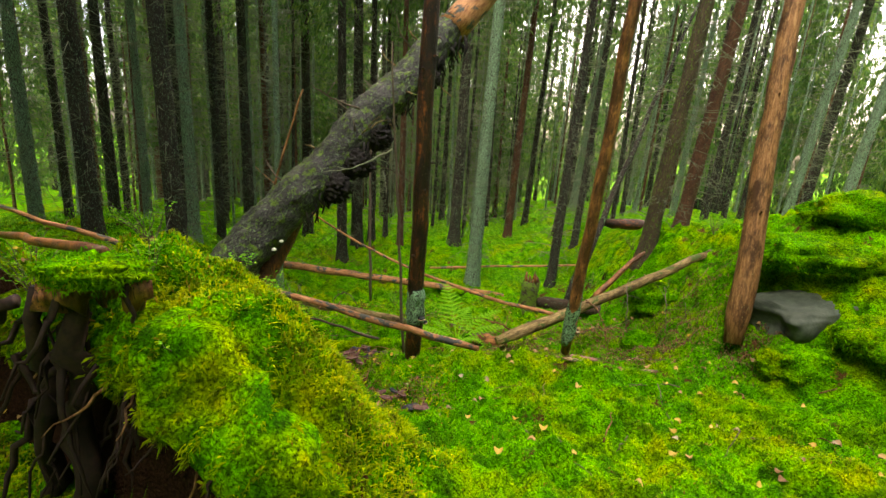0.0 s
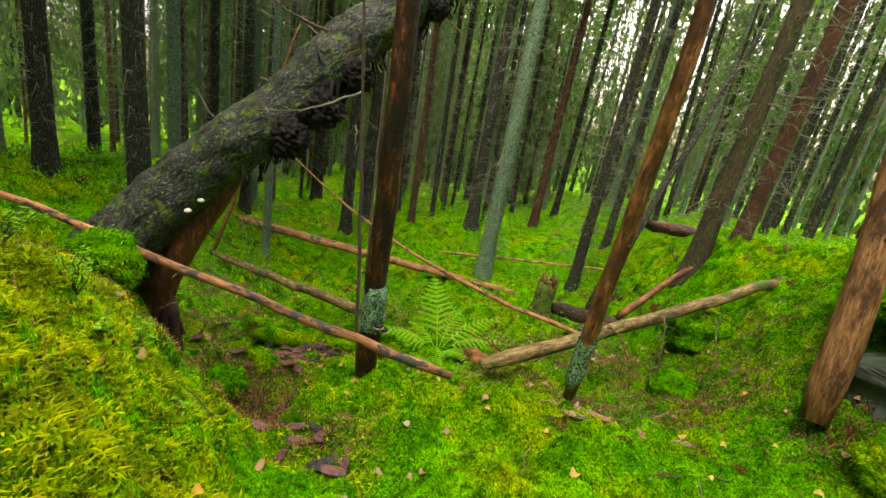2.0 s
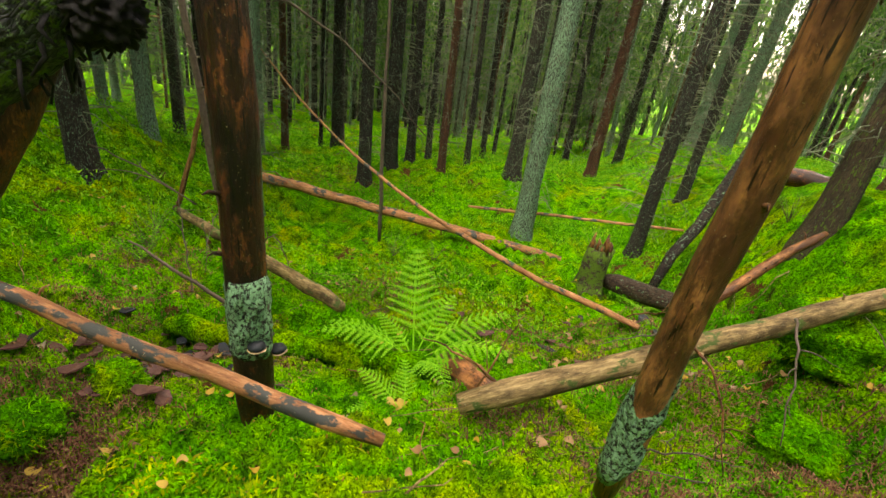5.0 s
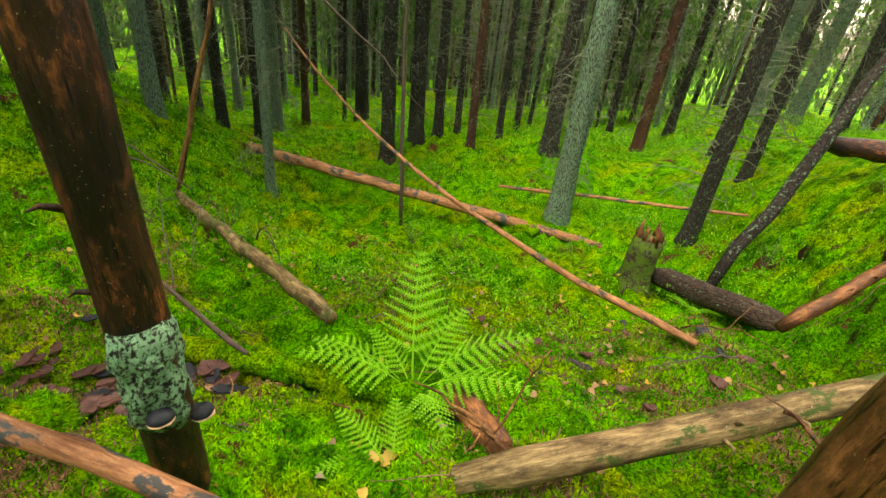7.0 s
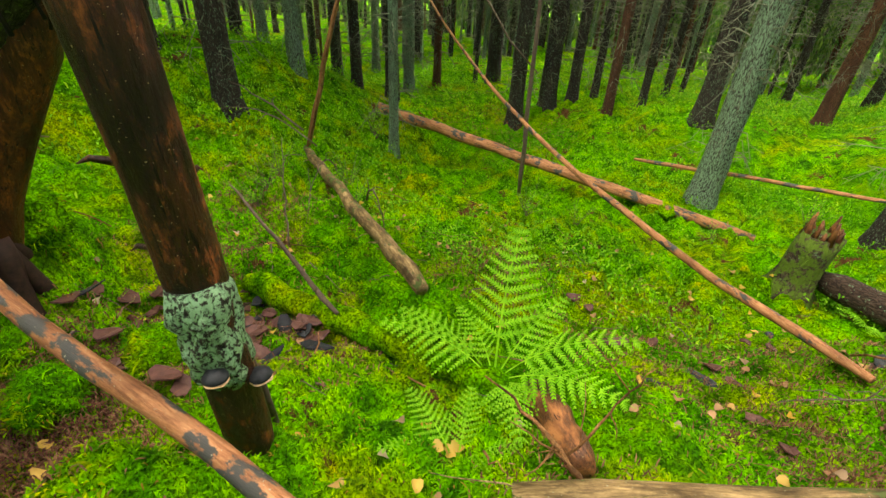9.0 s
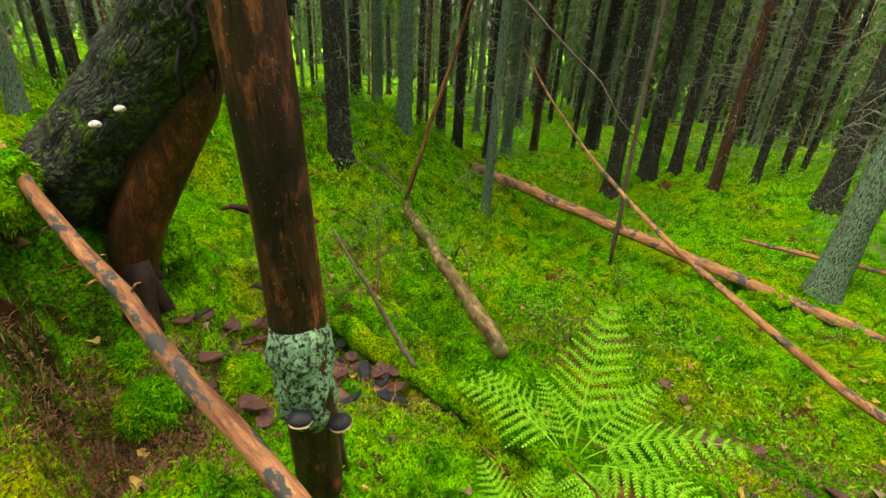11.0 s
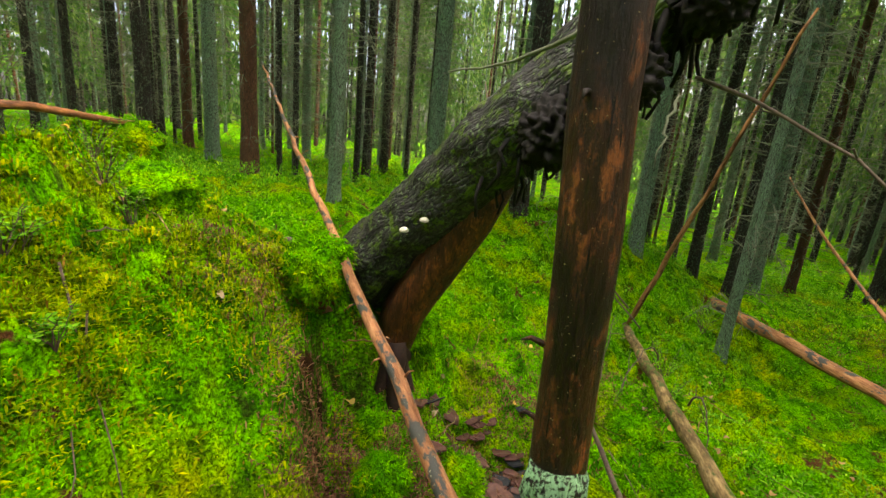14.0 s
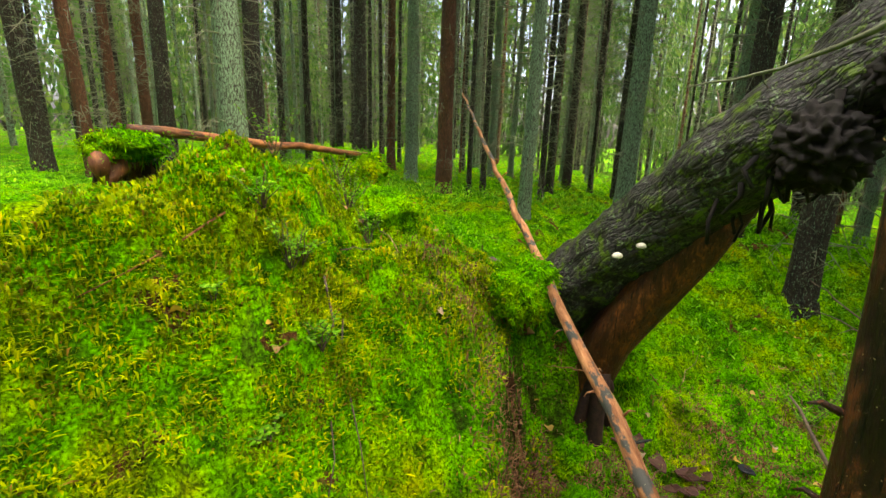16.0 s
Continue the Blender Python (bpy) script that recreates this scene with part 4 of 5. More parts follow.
def leaning_trunk():
    base, top = Vector((-2.57, 4.16, -0.35)), Vector((-0.07, 6.21, 2.90))
    t = thing("leaning_trunk", "thick dark broken trunk leaning with mossy scaly bark", "dead tree", at=base)
    d = (top - base).normalized()
    q = Vector((0, 0, 1)).rotation_difference(d)
    n, L = 110, (top - base).length
    pts = [(0.02 * math.sin(i * 0.16), 0.015 * math.cos(i * 0.22), L * i / n) for i in range(n + 1)]
    rad = [0.245 - 0.05 * i / n + 0.04 * math.exp(-i / 7.0) for i in range(n + 1)]
    b = part("trunk", scaly(Shape().tube(pts, rad, 72, 0.12, 31, 6.0), 0.020, 17).mesh("trunk", BARK_FALLEN), t)
    up = [(0.0, 0.0, L - 0.05 + 0.25 * i) for i in range(15)]
    w = part("broken_top", Shape().tube(up, [0.19 - 0.008 * i for i in range(15)], 26, 0.18, 33, 8.0).mesh("broken_top", WOOD_PINK), t, "pinkish bare wood where the bark has split off")
    for o in (b, w):
        o.rotation_mode, o.rotation_quaternion = "QUATERNION", q
    # bare leg that carries the trunk, splitting into roots
    leg = Shape()
    leg.tube([Vector(p) - base for p in [(-1.60, 5.02, 0.80), (-1.80, 4.88, 0.45), (-1.95, 4.72, 0.10), (-2.03, 4.58, -0.24), (-2.05, 4.50, -0.56), (-2.04, 4.50, -0.9), (-2.03, 4.54, -1.2)]], [0.09, 0.14, 0.155, 0.15, 0.125, 0.10, 0.09], 40, 0.25, 35, 7.0)
    part("bare_leg", scaly(leg, 0.012, 12).mesh("bare_leg", WOOD_LEG), t, "wet orange-brown bare wood under the trunk")
    for k, (e, r0) in enumerate((((-1.72, 4.50, -1.50), 0.06), ((-1.85, 4.25, -1.25), 0.045), ((-2.35, 4.85, -1.3), 0.06), ((-1.80, 4.80, -1.60), 0.05), ((-1.95, 4.40, -1.45), 0.06))):
        e = Vector(e)
        s = Shape().tube([p - base for p in bend((-1.93, 4.52, -0.40), e, 8, -0.06, 0.015, k)], taper(r0, r0 * 0.5, 8), 12, 0.2, k)
        part("root", s.mesh("root", ROOT), t)
    # dark shreds of hanging bark on the underside
    r = random.Random(5)
    nrm = Vector((0.66, -0.15, -0.55)).normalized()
    side = d.cross(nrm).normalized()
    for k in range(150):
        u = r.uniform(0.36, 1.02)
        p = d * (L * u) + nrm * 0.18 + side * r.uniform(-0.14, 0.14)
        w0, ln = r.uniform(0.006, 0.020), r.uniform(0.06, 0.26)
        e = p + Vector((r.uniform(-.05, .05), r.uniform(-.05, .05), -ln))
        m = p.lerp(e, 0.55) + Vector((r.uniform(-.05, .05), r.uniform(-.05, .05), 0))
        s = Shape().tube([p, m, e], [w0, w0 * 0.7, 0.008], 7, 0.5, k, 20)
        part("bark_shred", s.mesh("bark_shred", BLACK_BARK), t)
    for k, (u, sz) in enumerate(((0.45, (0.20, 0.16, 0.17)), (0.53, (0.22, 0.15, 0.16)), (0.62, (0.17, 0.13, 0.14)), (0.84, (0.13, 0.1, 0.12)))):
        o = part("hanging_bark", lump("hanging_bark", BLACK_BARK, sz, 40 + k, 0.32, 5.5, 0.0, 5), t)
        o.location = d * (L * u) + nrm * 0.21
    for k in range(16):
        u, ang = r.uniform(0.12, 0.98), r.uniform(0, 6.28)
        e = (side * math.cos(ang) + nrm * math.sin(ang))
        p = d * (L * u) + e * 0.2
        ln = r.uniform(0.10, 0.42)
        s = Shape().tube([p, p + e * ln * 0.6 + Vector((0, 0, -0.02)), p + e * ln + Vector((r.uniform(-.05, .05), 0, r.uniform(-.06, .08)))], [0.014, 0.009, 0.003], 6)
        part("branch_stub", s.mesh("branch_stub", WOOD_GREY if k % 3 else TWIG), t)


BLACK_BARK = plain_mat("black_hanging_bark", (0.004, 0.003, 0.003), (0.02, 0.015, 0.012), 30, 0.8)
leaning_trunk()


def puffball(x, y, z, s, seed):
    t = new("white_fungus", lump("white_fungus", WHITE_CAP, (s, s, s * 0.75), seed, 0.12, 2, 0.4, 3))
    t.location = (x, y, z)
    tagged(t, "small round white fungus growing on the leaning trunk", "fungus", "white fungi")


puffball(-1.716, 4.465, 0.389, 0.026, 1)
puffball(-1.678, 4.565, 0.455, 0.024, 2)


# ---- rocks and moss cushions ----
def fuzz(ob, count, length, seed, mat=None):
    """Moss blades all over the upper side of a lump, as a part of it."""
    rng = np.random.default_rng(seed)
    me = ob.data
    n = len(me.polygons)
    c, nr = np.zeros(n * 3), np.zeros(n * 3)
    me.polygons.foreach_get("center", c)
    me.polygons.foreach_get("normal", nr)
    c, nr = c.reshape(-1, 3), nr.reshape(-1, 3)
    idx = rng.integers(0, n, count)
    p = c[idx] + rng.normal(0, 0.012, (count, 3))
    d = nr[idx] + rng.normal(0, 0.6, (count, 3)) + np.array([0, 0, 0.1])
    d /= np.linalg.norm(d, axis=1, keepdims=True)
    s = np.cross(d, rng.normal(0, 1, (count, 3)))
    s /= np.linalg.norm(s, axis=1, keepdims=True)
    ln = length * (0.5 + rng.random((count, 1)))
    droop = np.array([0, 0, -0.35]) * ln
    v = np.stack([p - s * 0.002, p + s * 0.002, p + d * ln * 0.6 + s * 0.004, p + d * ln + droop], 1).reshape(-1, 3)
    o = np.arange(count)[:, None] * 4
    f = np.concatenate([o + [0, 1, 2], o + [0, 2, 3]], 1).reshape(-1, 3)
    part("moss_fuzz", mesh_of("moss_fuzz", v, f, mat or MOSS_BLADE, False), ob)["kind"] = "stuff"


def cushion(x, y, rise, size, seed, label="rounded cushion of bright green moss", tips=1500):
    ob = new("moss_cushion", lump("moss_cushion", MOSS_LUMP, size, seed, 0.35, 2.2, 0.6))
    ob.location = (x, y, ground(x, y) + rise)
    tagged(ob, label, "moss", "moss cushions")
    fuzz(ob, tips, 0.03, seed)
    return ob


rock = new("boulder", lump("boulder", STONE, (0.72, 0.44, 0.27), 4, 0.16, 2.2, 0.7, 5, 0.4))
rock.location, rock.rotation_euler = (3.78, 4.55, -0.02), (0.05, -0.10, 0.25)
tagged(rock, "grey-green flat-sided boulder under a thick cap of moss", "boulder")
rock = new("boulder", lump("boulder", STONE, (0.40, 0.38, 0.24), 8, 0.16, 2.2, 0.7, 5, 0.4))
rock.location = (4.62, 4.5, 0.1)
tagged(rock, "grey boulder wedged beside the larger mossy rock", "boulder")
cushion(3.95, 4.85, 0.0, (0.72, 0.50, 0.22), 11, "thick moss cap hanging over a grey boulder", 5000)
cushion(4.7, 5.3, -0.08, (0.6, 0.5, 0.26), 12, tips=3000)
cushion(3.9, 3.75, 0.02, (0.45, 0.35, 0.22), 13, tips=2500)
cushion(3.3, 3.95, 0.02, (0.40, 0.28, 0.16), 14, tips=2000)
cushion(2.6, 5.6, 0.02, (0.26, 0.22, 0.16), 15)
cushion(2.95, 6.2, 0.02, (0.40, 0.35, 0.25), 16)
cushion(-2.45, 8.7, 0.02, (0.30, 0.28, 0.22), 17)
cushion(-1.9, 6.6, 0.02, (0.28, 0.22, 0.16), 18)
cushion(-0.6, 6.05, 0.02, (0.35, 0.25, 0.18), 19)
cushion(-2.05, 4.02, 0.16, (0.26, 0.20, 0.20), 20, tips=2500)
cushion(-1.72, 4.36, -0.02, (0.14, 0.12, 0.12), 26, tips=1200)
cushion(-2.25, 4.72, 0.0, (0.24, 0.2, 0.18), 27, tips=1500)
cushion(-1.3, 4.75, 0.0, (0.2, 0.16, 0.12), 28, tips=1500)
cushion(-1.35, 4.35, 0.02, (0.16, 0.14, 0.12), 21)
cushion(0.2, 10.6, 0.02, (0.4, 0.3, 0.22), 22)
cushion(-3.0, 2.72, 0.03, (0.34, 0.28, 0.20), 24, "brownish moss hummock on top of the mound", 2500)
cushion(-2.45, 3.05, -0.06, (0.36, 0.28, 0.16), 25, tips=2500)


# ---- overhang, roots and snag at the hollow ----
def overhang():
    """The mossy brim that hangs over the hollow."""
    bm_pts = [(x, float(lip(np.array(x))) + 0.09, 0) for x in np.linspace(-2.6, -0.45, 26)]
    pts = [(x, y, ground(x, y + 0.14) - 0.25) for x, y, _ in bm_pts]
    r = random.Random(3)
    s = Shape().tube(pts, [0.17 + 0.05 * r.random() for _ in pts], 22, 0.8, 44, 5.0)
    ob = new("moss_overhang", s.mesh("moss_overhang", MOSS_LUMP))
    tagged(ob, "thick shaggy moss brim hanging over a dark hollow", "moss")
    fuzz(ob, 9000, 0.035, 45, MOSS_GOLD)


overhang()


def hanging_roots():
    r = random.Random(9)
    for k in range(16):
        x = r.uniform(-2.2, -0.7)
        y = float(lip(np.array(x))) - 0.06
        z = ground(x, y + 0.25) - r.uniform(0.15, 0.35)
        e = (x + r.uniform(-.25, .2), y - r.uniform(0.05, 0.25), z - r.uniform(0.2, 0.55))
        s = Shape().tube(bend((0, 0, 0), Vector(e) - Vector((x, y, z)), 7, 0.03, 0.02, k), taper(r.uniform(0.006, 0.016), 0.003, 7), 6)
        o = new("hanging_root", s.mesh("hanging_root", WOOD_PALE if k % 5 == 0 else ROOT))
        o.location = (x, y, z)
        tagged(o, "thin bare root hanging down the dark soil", "root", "hanging roots")


hanging_roots()


def root_snag():
    """Upturned dark root plate at the edge of the mound."""
    x, y = -1.70, 1.90
    z = ground(x, y - 0.3)
    t = thing("root_snag", "dark upturned root mass with a mossy reddish top", "tree roots", at=(x, y, z))
    t.scale = (1, 1, 1.15)
    r = random.Random(61)
    for k, (a, b, r0, r1) in enumerate((((0, 0, -0.1), (0.02, 0.05, 1.1), 0.075, 0.05), ((-0.22, 0.05, -0.1), (-0.10, 0.04, 1.05), 0.05, 0.035), ((-0.1, 0.0, 1.02), (0.35, 0.12, 1.06), 0.05, 0.04), ((-0.2, 0.02, 1.0), (-0.75, -0.1, 0.85), 0.03, 0.01))):
        s = Shape().tube(bend(a, b, 12, 0, 0.045, k), taper(r0, r1, 12), 14, 0.9, k, 12.0)
        part("root", s.mesh("root", WOOD_RED if k == 2 else ROOT), t)
    for k in range(22):
        a = Vector((r.uniform(-0.3, 0.3), r.uniform(-0.02, 0.15), r.uniform(0.5, 1.1)))
        e = a + Vector((r.uniform(-0.3, 0.3), r.uniform(-0.22, 0.05), r.uniform(-0.75, -0.2)))
        s = Shape().tube(bend(a, e, 8, 0, 0.03, k), taper(r.uniform(0.010, 0.026), 0.004, 8), 7, 0.4, k, 20.0)
        part("root", s.mesh("root", ROOT), t)
    cap = part("moss_cap", lump("moss_cap", MOSS_LUMP, (0.22, 0.16, 0.06), 6, 0.4, 2.2), t)
    cap.location = (0.12, 0.08, 1.12)
    fuzz(cap, 1500, 0.022, 6)


root_snag()
stem("fallen_pole", "reddish barkless pole lying over the mound top", "fallen pole", (-1.55, 2.02, 0.95), (-3.0, 2.9, 0.80), 0.03, 0.018, WOOD_RED, 10, 10, 0, 0.01, 0.1, 28, "fallen poles")
stem("fallen_branch", "dark branch lying in the moss beside the trunk", "branch", (-2.35, 3.92, ground(-2.35, 3.92) + 0.03), (-3.1, 3.5, ground(-3.1, 3.5) + 0.03), 0.03, 0.02, TWIG, 10, 8, 0, 0.015, 0.2, 29)


# ---- stump ----
def stump(x, y):
    t = thing("tree_stump", "broken mossy stump with a splintered top", "stump", at=(x, y, ground(x, y) - 0.05))
    s = Shape().tube([(0, 0, 0), (0, 0.0, 0.08), (0.01, 0, 0.25), (0.03, 0, 0.50), (0.04, 0, 0.66)], [0.26, 0.20, 0.18, 0.18, 0.17], 24, 0.25, 51, 8.0)
    part("trunk", s.mesh("trunk", bark_mat("stump_bark", (0.03, 0.022, 0.014), (0.12, 0.09, 0.05), LICHEN, 0.5, 0.85)), t)
    r = random.Random(4)
    for k in range(12):
        a = k * 0.52
        p = Vector((0.04 + 0.13 * math.cos(a), 0.13 * math.sin(a), 0.62))
        sp = Shape().tube([p, p + Vector((r.uniform(-.03, .03), r.uniform(-.03, .03), r.uniform(0.08, 0.24)))], [0.04, 0.008], 5, 0.3, k, 20)
        part("splinter", sp.mesh("splinter", WOOD_RED), t)


stump(1.72, 9.1)


# ---- ferns ----
def frond_mesh(length, seed):
    """A twice-cut fern frond that arches along +x."""
    r = random.Random(seed)
    v, f = [], []
    n = 15
    arch = lambda u: Vector((length * (u * 0.92), 0, length * (0.62 * u - 0.55 * u * u)))
    for i in range(n):
        a, b = arch(i / n), arch((i + 1) / n)
        o, w = len(v), 0.004 * (1 - i / n) + 0.001
        v += [a + Vector((0, -w, 0)), a + Vector((0, w, 0)), b + Vector((0, w, 0)), b + Vector((0, -w, 0))]
        f.append((o, o + 1, o + 2, o + 3))
    for i in range(4, n):
        u = i / n
        p = arch(u)
        ln = length * 0.25 * min(1.0, (u - 0.12) / 0.22) * (1 - u) ** 0.75 / 0.72 + 0.008
        for sgn in (-1, 1):
            d = Vector((0.50, sgn, -0.18 + r.uniform(-0.10, 0.10))).normalized()
            c = Vector((1, -0.5 * sgn, 0)).normalized()
            m = max(4, int(ln / 0.014))
            for j in range(m):
                s = (j + 0.3) / m
                q = p + d * ln * s + Vector((0, 0, -0.14 * ln * s * s))
                k = length * 0.021 * (1 - s) ** 0.6 + 0.002
                for e in (-1, 1):
                    t = q + c * e * k + d * k * 0.7
                    h = d * ln / m * 0.49
                    o = len(v)
                    v += [q - h, q + h, t + h * 0.3 + Vector((0, 0, -0.004)), t - h * 0.2]
                    f.append((o, o + 1, o + 2, o + 3))
    return mesh_of("frond", v, f, FERN, False)


FRONDS = [frond_mesh(0.75, 1), frond_mesh(0.62, 2), frond_mesh(0.45, 3)]


def fern(x, y, fronds, scale=1.0, seed=0):
    t = thing("fern", "bright green fern with arching feathery fronds", "fern", "ferns", at=(x, y, ground(x, y)))
    r = random.Random(seed)
    for k, (ang, tilt, kind) in enumerate(fronds):
        o = part("frond", FRONDS[kind], t)
        o.rotation_euler = (r.uniform(-0.15, 0.15), radians(-tilt), radians(ang))
        o.scale = (scale * r.uniform(0.82, 1.08),) * 3
    return t


fern(0.20, 5.75, [(108, 44, 0), (72, 30, 1), (28, 24, 0), (2, 16, 1), (-20, 14, 2), (152, 24, 2), (178, 10, 0), (197, 16, 1), (310, 14, 2)], 1.22, 1)
fern(0.30, 5.22, [(215, 15, 2), (165, 26, 1), (110, 34, 2), (40, 20, 2)], 0.85, 2)
fern(2.3, 8.6, [(20, 20, 2), (100, 30, 2), (170, 15, 2), (250, 20, 2), (310, 20, 2)], 0.9, 3)
fern(-6.0, 13.5, [(20, 20, 1), (100, 30, 1), (170, 15, 1), (250, 20, 1), (310, 20, 1)], 0.9, 4)


# ---- small plants, leaves and litter ----
def sprig(x, y, seed, size=0.2, count=8):
    """A bilberry bush: thin stems with many small leaves."""
    r = random.Random(seed)
    t = thing("bilberry_bush", "small bilberry bush with tiny pale green leaves", "shrub", "bilberry bushes", at=(x, y, ground(x, y) - 0.01))
    st, lv = Shape(), Shape()
    for k in range(count):
        a = r.uniform(0, 6.28)
        e = Vector((math.cos(a) * size * r.uniform(0.2, 0.9), math.sin(a) * size * r.uniform(0.2, 0.9), size * r.uniform(0.6, 1.3)))
        pts = bend((0, 0, 0), e, 5, -0.02, 0.012, seed * 31 + k)
        st.tube(pts, taper(0.003, 0.0012, 5), 4, caps=False)
        for j in range(14):
            u = r.uniform(0.3, 1.0)
            i = min(int(u * 5), 4)
            p = pts[i].lerp(pts[i + 1], u * 5 - i)
            b = r.uniform(0, 6.28)
            d = Vector((math.cos(b), math.sin(b), r.uniform(-0.2, 0.5))) * r.uniform(0.016, 0.030)
            w = Vector((-math.sin(b), math.cos(b), 0)) * 0.008
            lv.add([p, p + d * 0.5 - w, p + d, p + d * 0.5 + w], [(0, 1, 2, 3)])
    part("stem_cover", st.mesh("stem_cover", TWIG), t)["kind"] = "stuff"
    part("leaf_cover", lv.mesh("leaf_cover", BILBERRY, False), t)["kind"] = "stuff"


for k, (x, y, s, c) in enumerate(((-1.75, 2.65, 0.24, 14), (-2.1, 2.95, 0.26, 14), (-1.55, 2.3, 0.2, 10), (-2.6, 2.75, 0.22, 12), (-1.95, 3.1, 0.22, 12), (-1.25, 2.95, 0.16, 9), (-2.3, 2.45, 0.24, 12), (-1.15, 1.9, 0.16, 8), (-1.4, 1.95, 0.16, 8), (-3.0, 6.8, 0.34, 18), (-2.8, 6.5, 0.3, 16), (-3.2, 7.1, 0.34, 16), (-1.0, 8.9, 0.3, 12), (-3.9, 9.5, 0.4, 18), (-4.3, 9.9, 0.4, 18), (-0.5, 9.3, 0.3, 12), (1.0, 9.9, 0.3, 12), (3.0, 9.2, 0.3, 14), (3.6, 8.8, 0.3, 14), (-1.17, 2.94, 0.20, 16), (-1.3, 2.78, 0.18, 12), (-1.05, 3.1, 0.14, 9), (-2.75, 7.7, 0.34, 20), (-2.3, 7.3, 0.3, 16), (-0.75, 3.0, 0.07, 4), (-0.9, 2.75, 0.08, 4), (4.4, 7.6, 0.35, 16), (5.2, 6.6, 0.35, 18), (1.9, 11.0, 0.35, 14), (-1.6, 11.2, 0.35, 14))):
    sprig(x, y, 100 + k, s, c)


def leaf_mesh(seed):
    r = random.Random(seed)
    v = [(0, 0, 0.004)]
    n = 10
    for k in range(n):
        a = 2 * math.pi * k / n
        rr = 0.024 * (1 + 0.25 * math.cos(a)) * r.uniform(0.85, 1.1)
        v.append((rr * math.cos(a), rr * 0.75 * math.sin(a), 0.010 * math.sin(a * 2 + seed) + 0.006))
    return mesh_of("fallen_leaf", v, [(0, 1 + k, 1 + (k + 1) % n) for k in range(n)], LEAF_DRY)


def needle_litter():
    """Brown needles and crumbs in the bare patches."""
    r = np.random.default_rng(12)
    xs, ys = [], []
    for cx, cy, s in ((2.4, 5.3, 0.5), (3.0, 5.6, 0.5), (2.2, 5.9, 0.4), (-1.3, 4.15, 0.35), (-1.5, 4.05, 0.3), (-1.0, 4.2, 0.3), (-1.25, 4.2, 0.4), (-1.35, 4.3, 0.4), (-1.15, 4.35, 0.35), (-1.35, 4.55, 0.35), (-1.5, 5.05, 0.4), (-1.0, 5.5, 0.4), (2.6, 5.0, 0.5), (1.1, 7.0, 0.8), (0.9, 5.2, 0.3), (3.1, 4.3, 0.3), (-2.6, 6.5, 0.6), (2.2, 7.4, 0.6), (-2.8, 12.0, 1.0), (-1.9, 3.6, 0.3), (-0.6, 7.3, 0.5), (1.8, 6.4, 0.45), (-2.2, 5.6, 0.4), (-0.3, 3.7, 0.25), (1.6, 4.9, 0.3)):
        n = int(3600 * s)
        xs.append(r.normal(cx, s * 0.7, n))
        ys.append(r.normal(cy, s * 0.55, n))
    x, y = np.concatenate(xs), np.concatenate(ys)
    blades("needle_litter", x, y, 0.036, 0.0036, NEEDLE_BROWN, "brown needles and bark crumbs on bare ground", "litter", height(x, y) + 0.012, 1.0, r)


needle_litter()


def litter():
    r = random.Random(77)
    kinds = [leaf_mesh(k) for k in range(5)]
    spots = [(r.uniform(-2.6, 3.4), r.uniform(2.3, 6.2)) for _ in range(175)] + [(r.uniform(-4, 3), r.uniform(6, 9)) for _ in range(120)]
    for x, y in spots:
        o = new("fallen_leaf", r.choice(kinds))
        s = r.uniform(0.85, 1.5)
        o.location, o.rotation_euler, o.scale = (x, y, ground(x, y) + 0.030), (r.uniform(-.4, .4), r.uniform(-.4, .4), r.uniform(0, 6.28)), (s, s, s)
        tagged(o, "small dry yellow or brown leaf lying on the moss", "leaf", "fallen leaves")
    for k in range(170):
        x, y, a, ln = r.uniform(-3.0, 3.4), r.uniform(2.6, 8.8), r.uniform(0, 6.28), r.uniform(0.10, 0.70)
        e = Vector((math.cos(a) * ln, math.sin(a) * ln, 0))
        p = Vector((x, y, ground(x, y) + 0.02))
        q = Vector((x + e.x, y + e.y, ground(x + e.x, y + e.y) + 0.025))
        s = Shape().tube(bend((0, 0, 0), q - p, 5, 0, 0.02, k), taper(r.uniform(0.003, 0.007), 0.002, 5), 5)
        o = new("twig", s.mesh("twig", (WOOD_GREY, TWIG, WOOD_PALE)[k % 3]))
        o.location = p
        tagged(o, "thin dry twig lying on the moss", "twig", "fallen twigs")
    for k in range(130):
        cx, cy, sp = ((-1.55, 5.05, 0.33), (-1.3, 5.4, 0.25), (0.9, 7.0, 0.6), (-0.35, 3.6, 0.25), (1.8, 7.4, 0.4))[k % 5 if k < 40 else k % 2]
        x, y = r.gauss(cx, sp), r.gauss(cy, sp * 0.6)
        w, h = r.uniform(0.04, 0.11), r.uniform(0.03, 0.07)
        n = 7
        v = [(w * math.cos(6.283 * i / n) * r.uniform(.7, 1.1), h * math.sin(6.283 * i / n) * r.uniform(.7, 1.1), 0.008 * math.cos(i * 2)) for i in range(n)]
        v += [(a, b, c + 0.008) for a, b, c in v]
        me = mesh_of("bark_piece", v, [tuple(range(n))[::-1], tuple(range(n, 2 * n))] + [(i, (i + 1) % n, n + (i + 1) % n, n + i) for i in range(n)], BLACK_CAP if k % 4 == 3 else BARK_BIT, False)
        o = new("bark_piece", me)
        o.location, o.rotation_euler = (x, y, ground(x, y) + 0.032), (r.uniform(-.3, .3), r.uniform(-.3, .3), r.uniform(0, 6.28))
        tagged(o, "wet reddish flake of bark lying on the ground", "bark", "bark flakes")


litter()


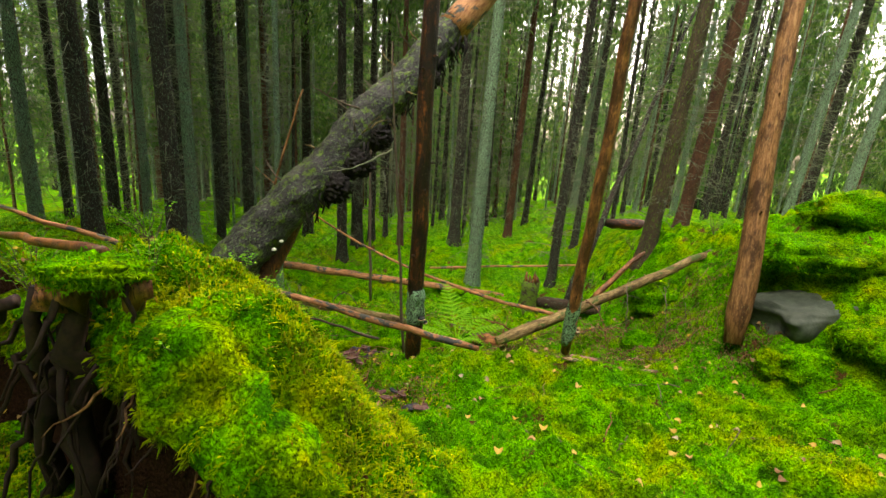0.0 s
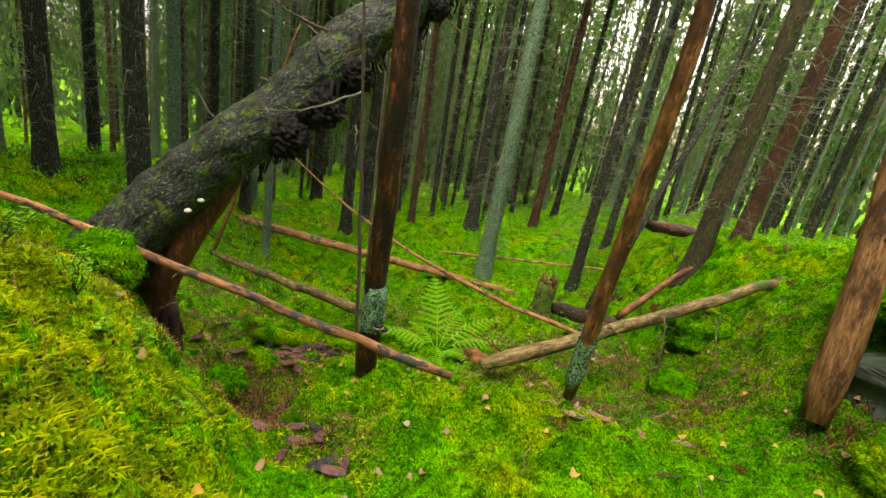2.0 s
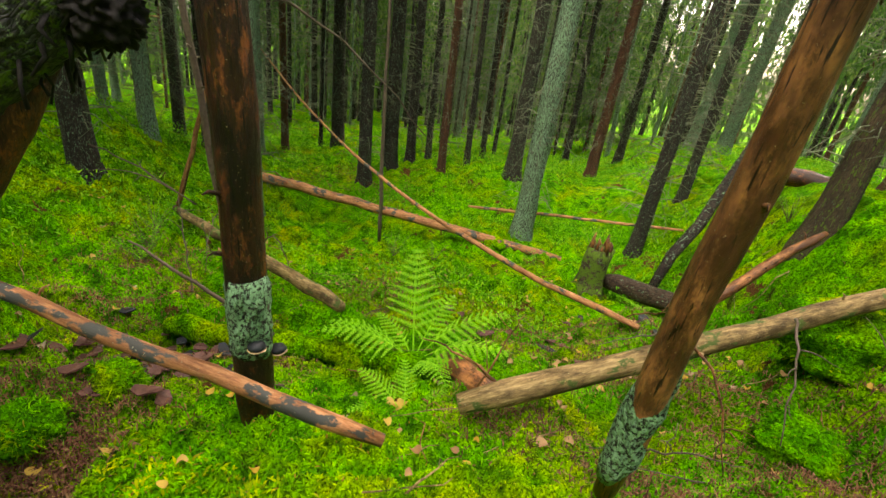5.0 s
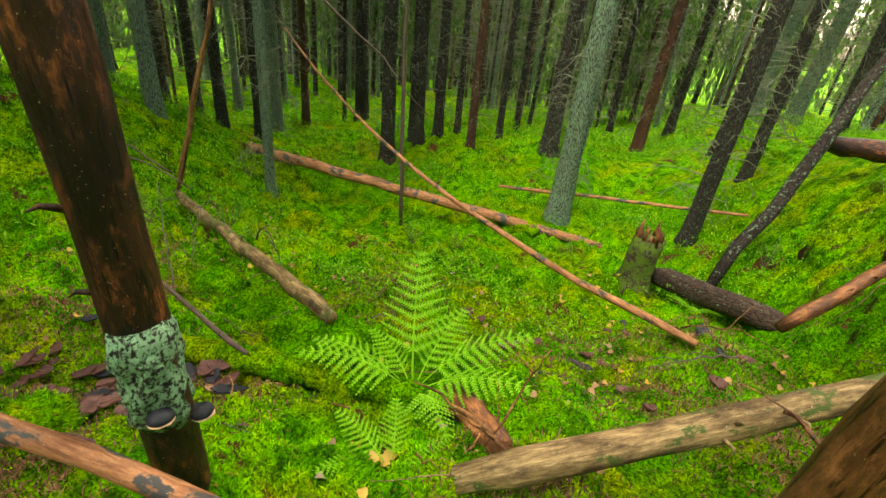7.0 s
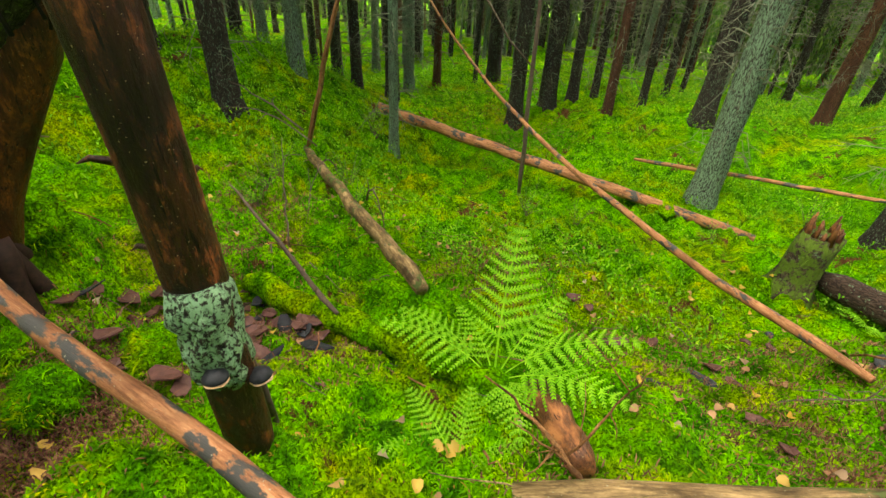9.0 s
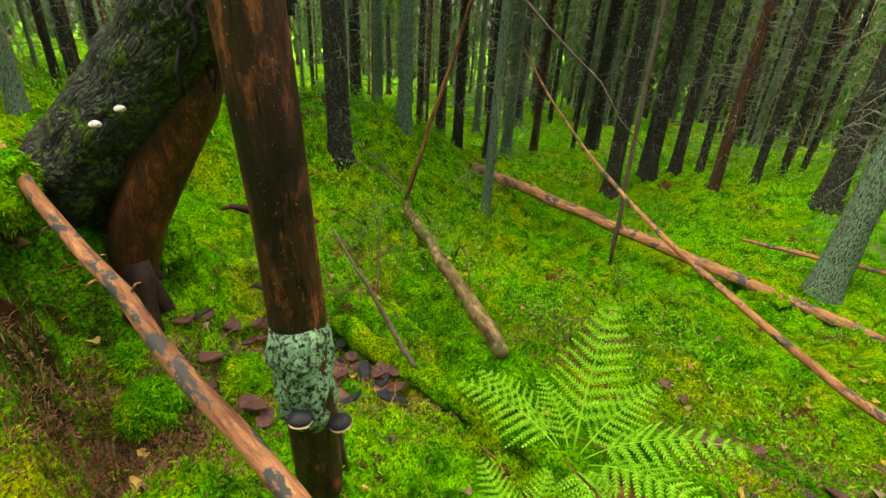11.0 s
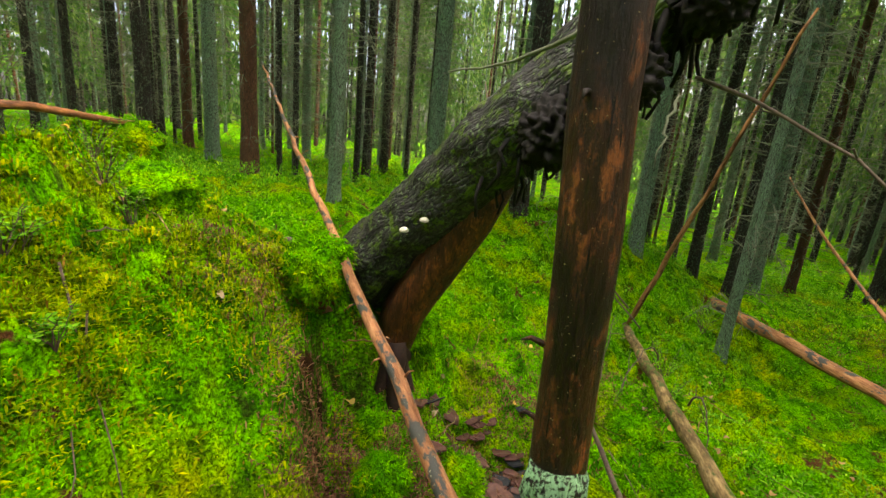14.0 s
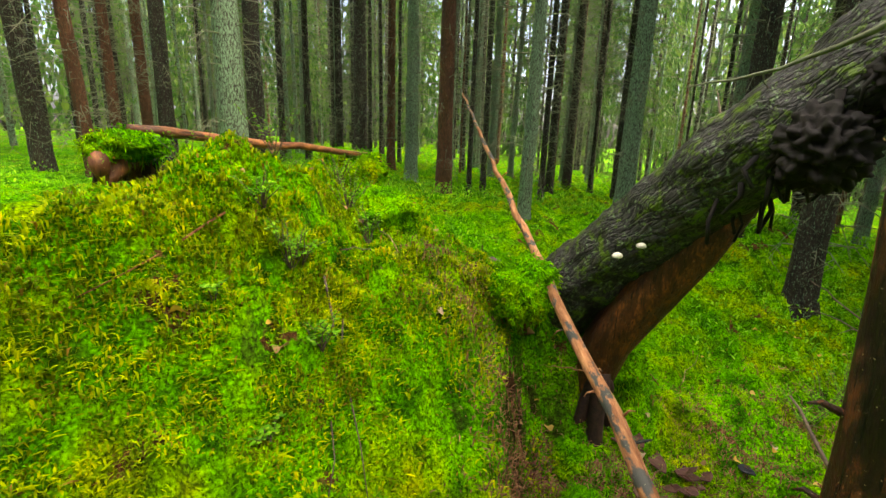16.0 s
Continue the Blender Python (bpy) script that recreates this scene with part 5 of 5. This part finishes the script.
def bark_strip(x, y, ln, w, ang, seed, mat):
    """A curled, splintered strip of bark lying on the moss."""
    r, n = random.Random(seed), 9
    v, f = [], []
    for i in range(n):
        u = i / (n - 1)
        half = w * (0.35 + 0.65 * math.sin(math.pi * (0.12 + 0.8 * u))) * r.uniform(0.85, 1.1)
        for k, e in enumerate((-1, -0.4, 0.4, 1)):
            v.append((ln * (u - 0.5), half * e, 0.012 + 0.35 * half * (1 - e * e) + r.uniform(-.002, .002)))
    top = len(v)
    v += [(a, b * 0.96, c - 0.007) for a, b, c in v]
    for i in range(n - 1):
        for k in range(3):
            a = i * 4 + k
            f += [(a, a + 4, a + 5, a + 1), (top + a, top + a + 1, top + a + 5, top + a + 4)]
        for k in (0, 3):
            a = i * 4 + k
            f.append((a, top + a, top + a + 4, a + 4))
    o = new("bark_strip", mesh_of("bark_strip", v, f, mat, False))
    o.location, o.rotation_euler = (x, y, ground(x, y) + 0.022), (r.uniform(-.15, .15), r.uniform(-.15, .15), ang)
    tagged(o, "curled strip of pinkish-brown bark lying on the moss", "bark", "bark strips")


STRIP_PINK = plain_mat("pinkish_bark_strip", (0.16, 0.075, 0.05), (0.32, 0.17, 0.11), 30, 0.7)
for k, (x, y, ln, w, ang, mat) in enumerate((
        (1.40, 4.22, 0.26, 0.035, -0.6, STRIP_PINK), (1.27, 4.16, 0.18, 0.03, -0.3, WOOD_GREY), (1.30, 4.30, 0.12, 0.025, 0.5, STRIP_PINK),
        (1.62, 4.50, 0.20, 0.022, -1.0, BLACK_CAP), (-0.23, 3.44, 0.16, 0.05, 0.9, BLACK_CAP), (-0.14, 3.36, 0.14, 0.04, 0.2, BARK_BIT),
        (-0.66, 3.90, 0.15, 0.05, 1.2, BLACK_CAP), (-0.55, 3.83, 0.13, 0.04, 0.4, BARK_BIT), (2.1, 4.3, 0.16, 0.03, -0.2, WOOD_GREY), (2.3, 5.0, 0.12, 0.035, 0.3, STRIP_PINK),
        (1.15, 4.42, 0.15, 0.03, 0.1, WOOD_GREY), (-1.45, 5.2, 0.22, 0.07, 0.4, BARK_BIT), (-1.65, 5.0, 0.24, 0.08, 1.4, BARK_BIT), (-1.2, 5.25, 0.2, 0.06, 0.1, BLACK_CAP),
        (0.85, 6.6, 0.22, 0.05, 0.3, BLACK_CAP), (1.2, 6.9, 0.26, 0.05, -0.3, BLACK_CAP), (0.6, 6.9, 0.2, 0.05, 0.9, BARK_BIT), (1.5, 6.6, 0.2, 0.04, 0.1, BARK_BIT))):
    bark_strip(x, y, ln, w, ang, 500 + k, mat)
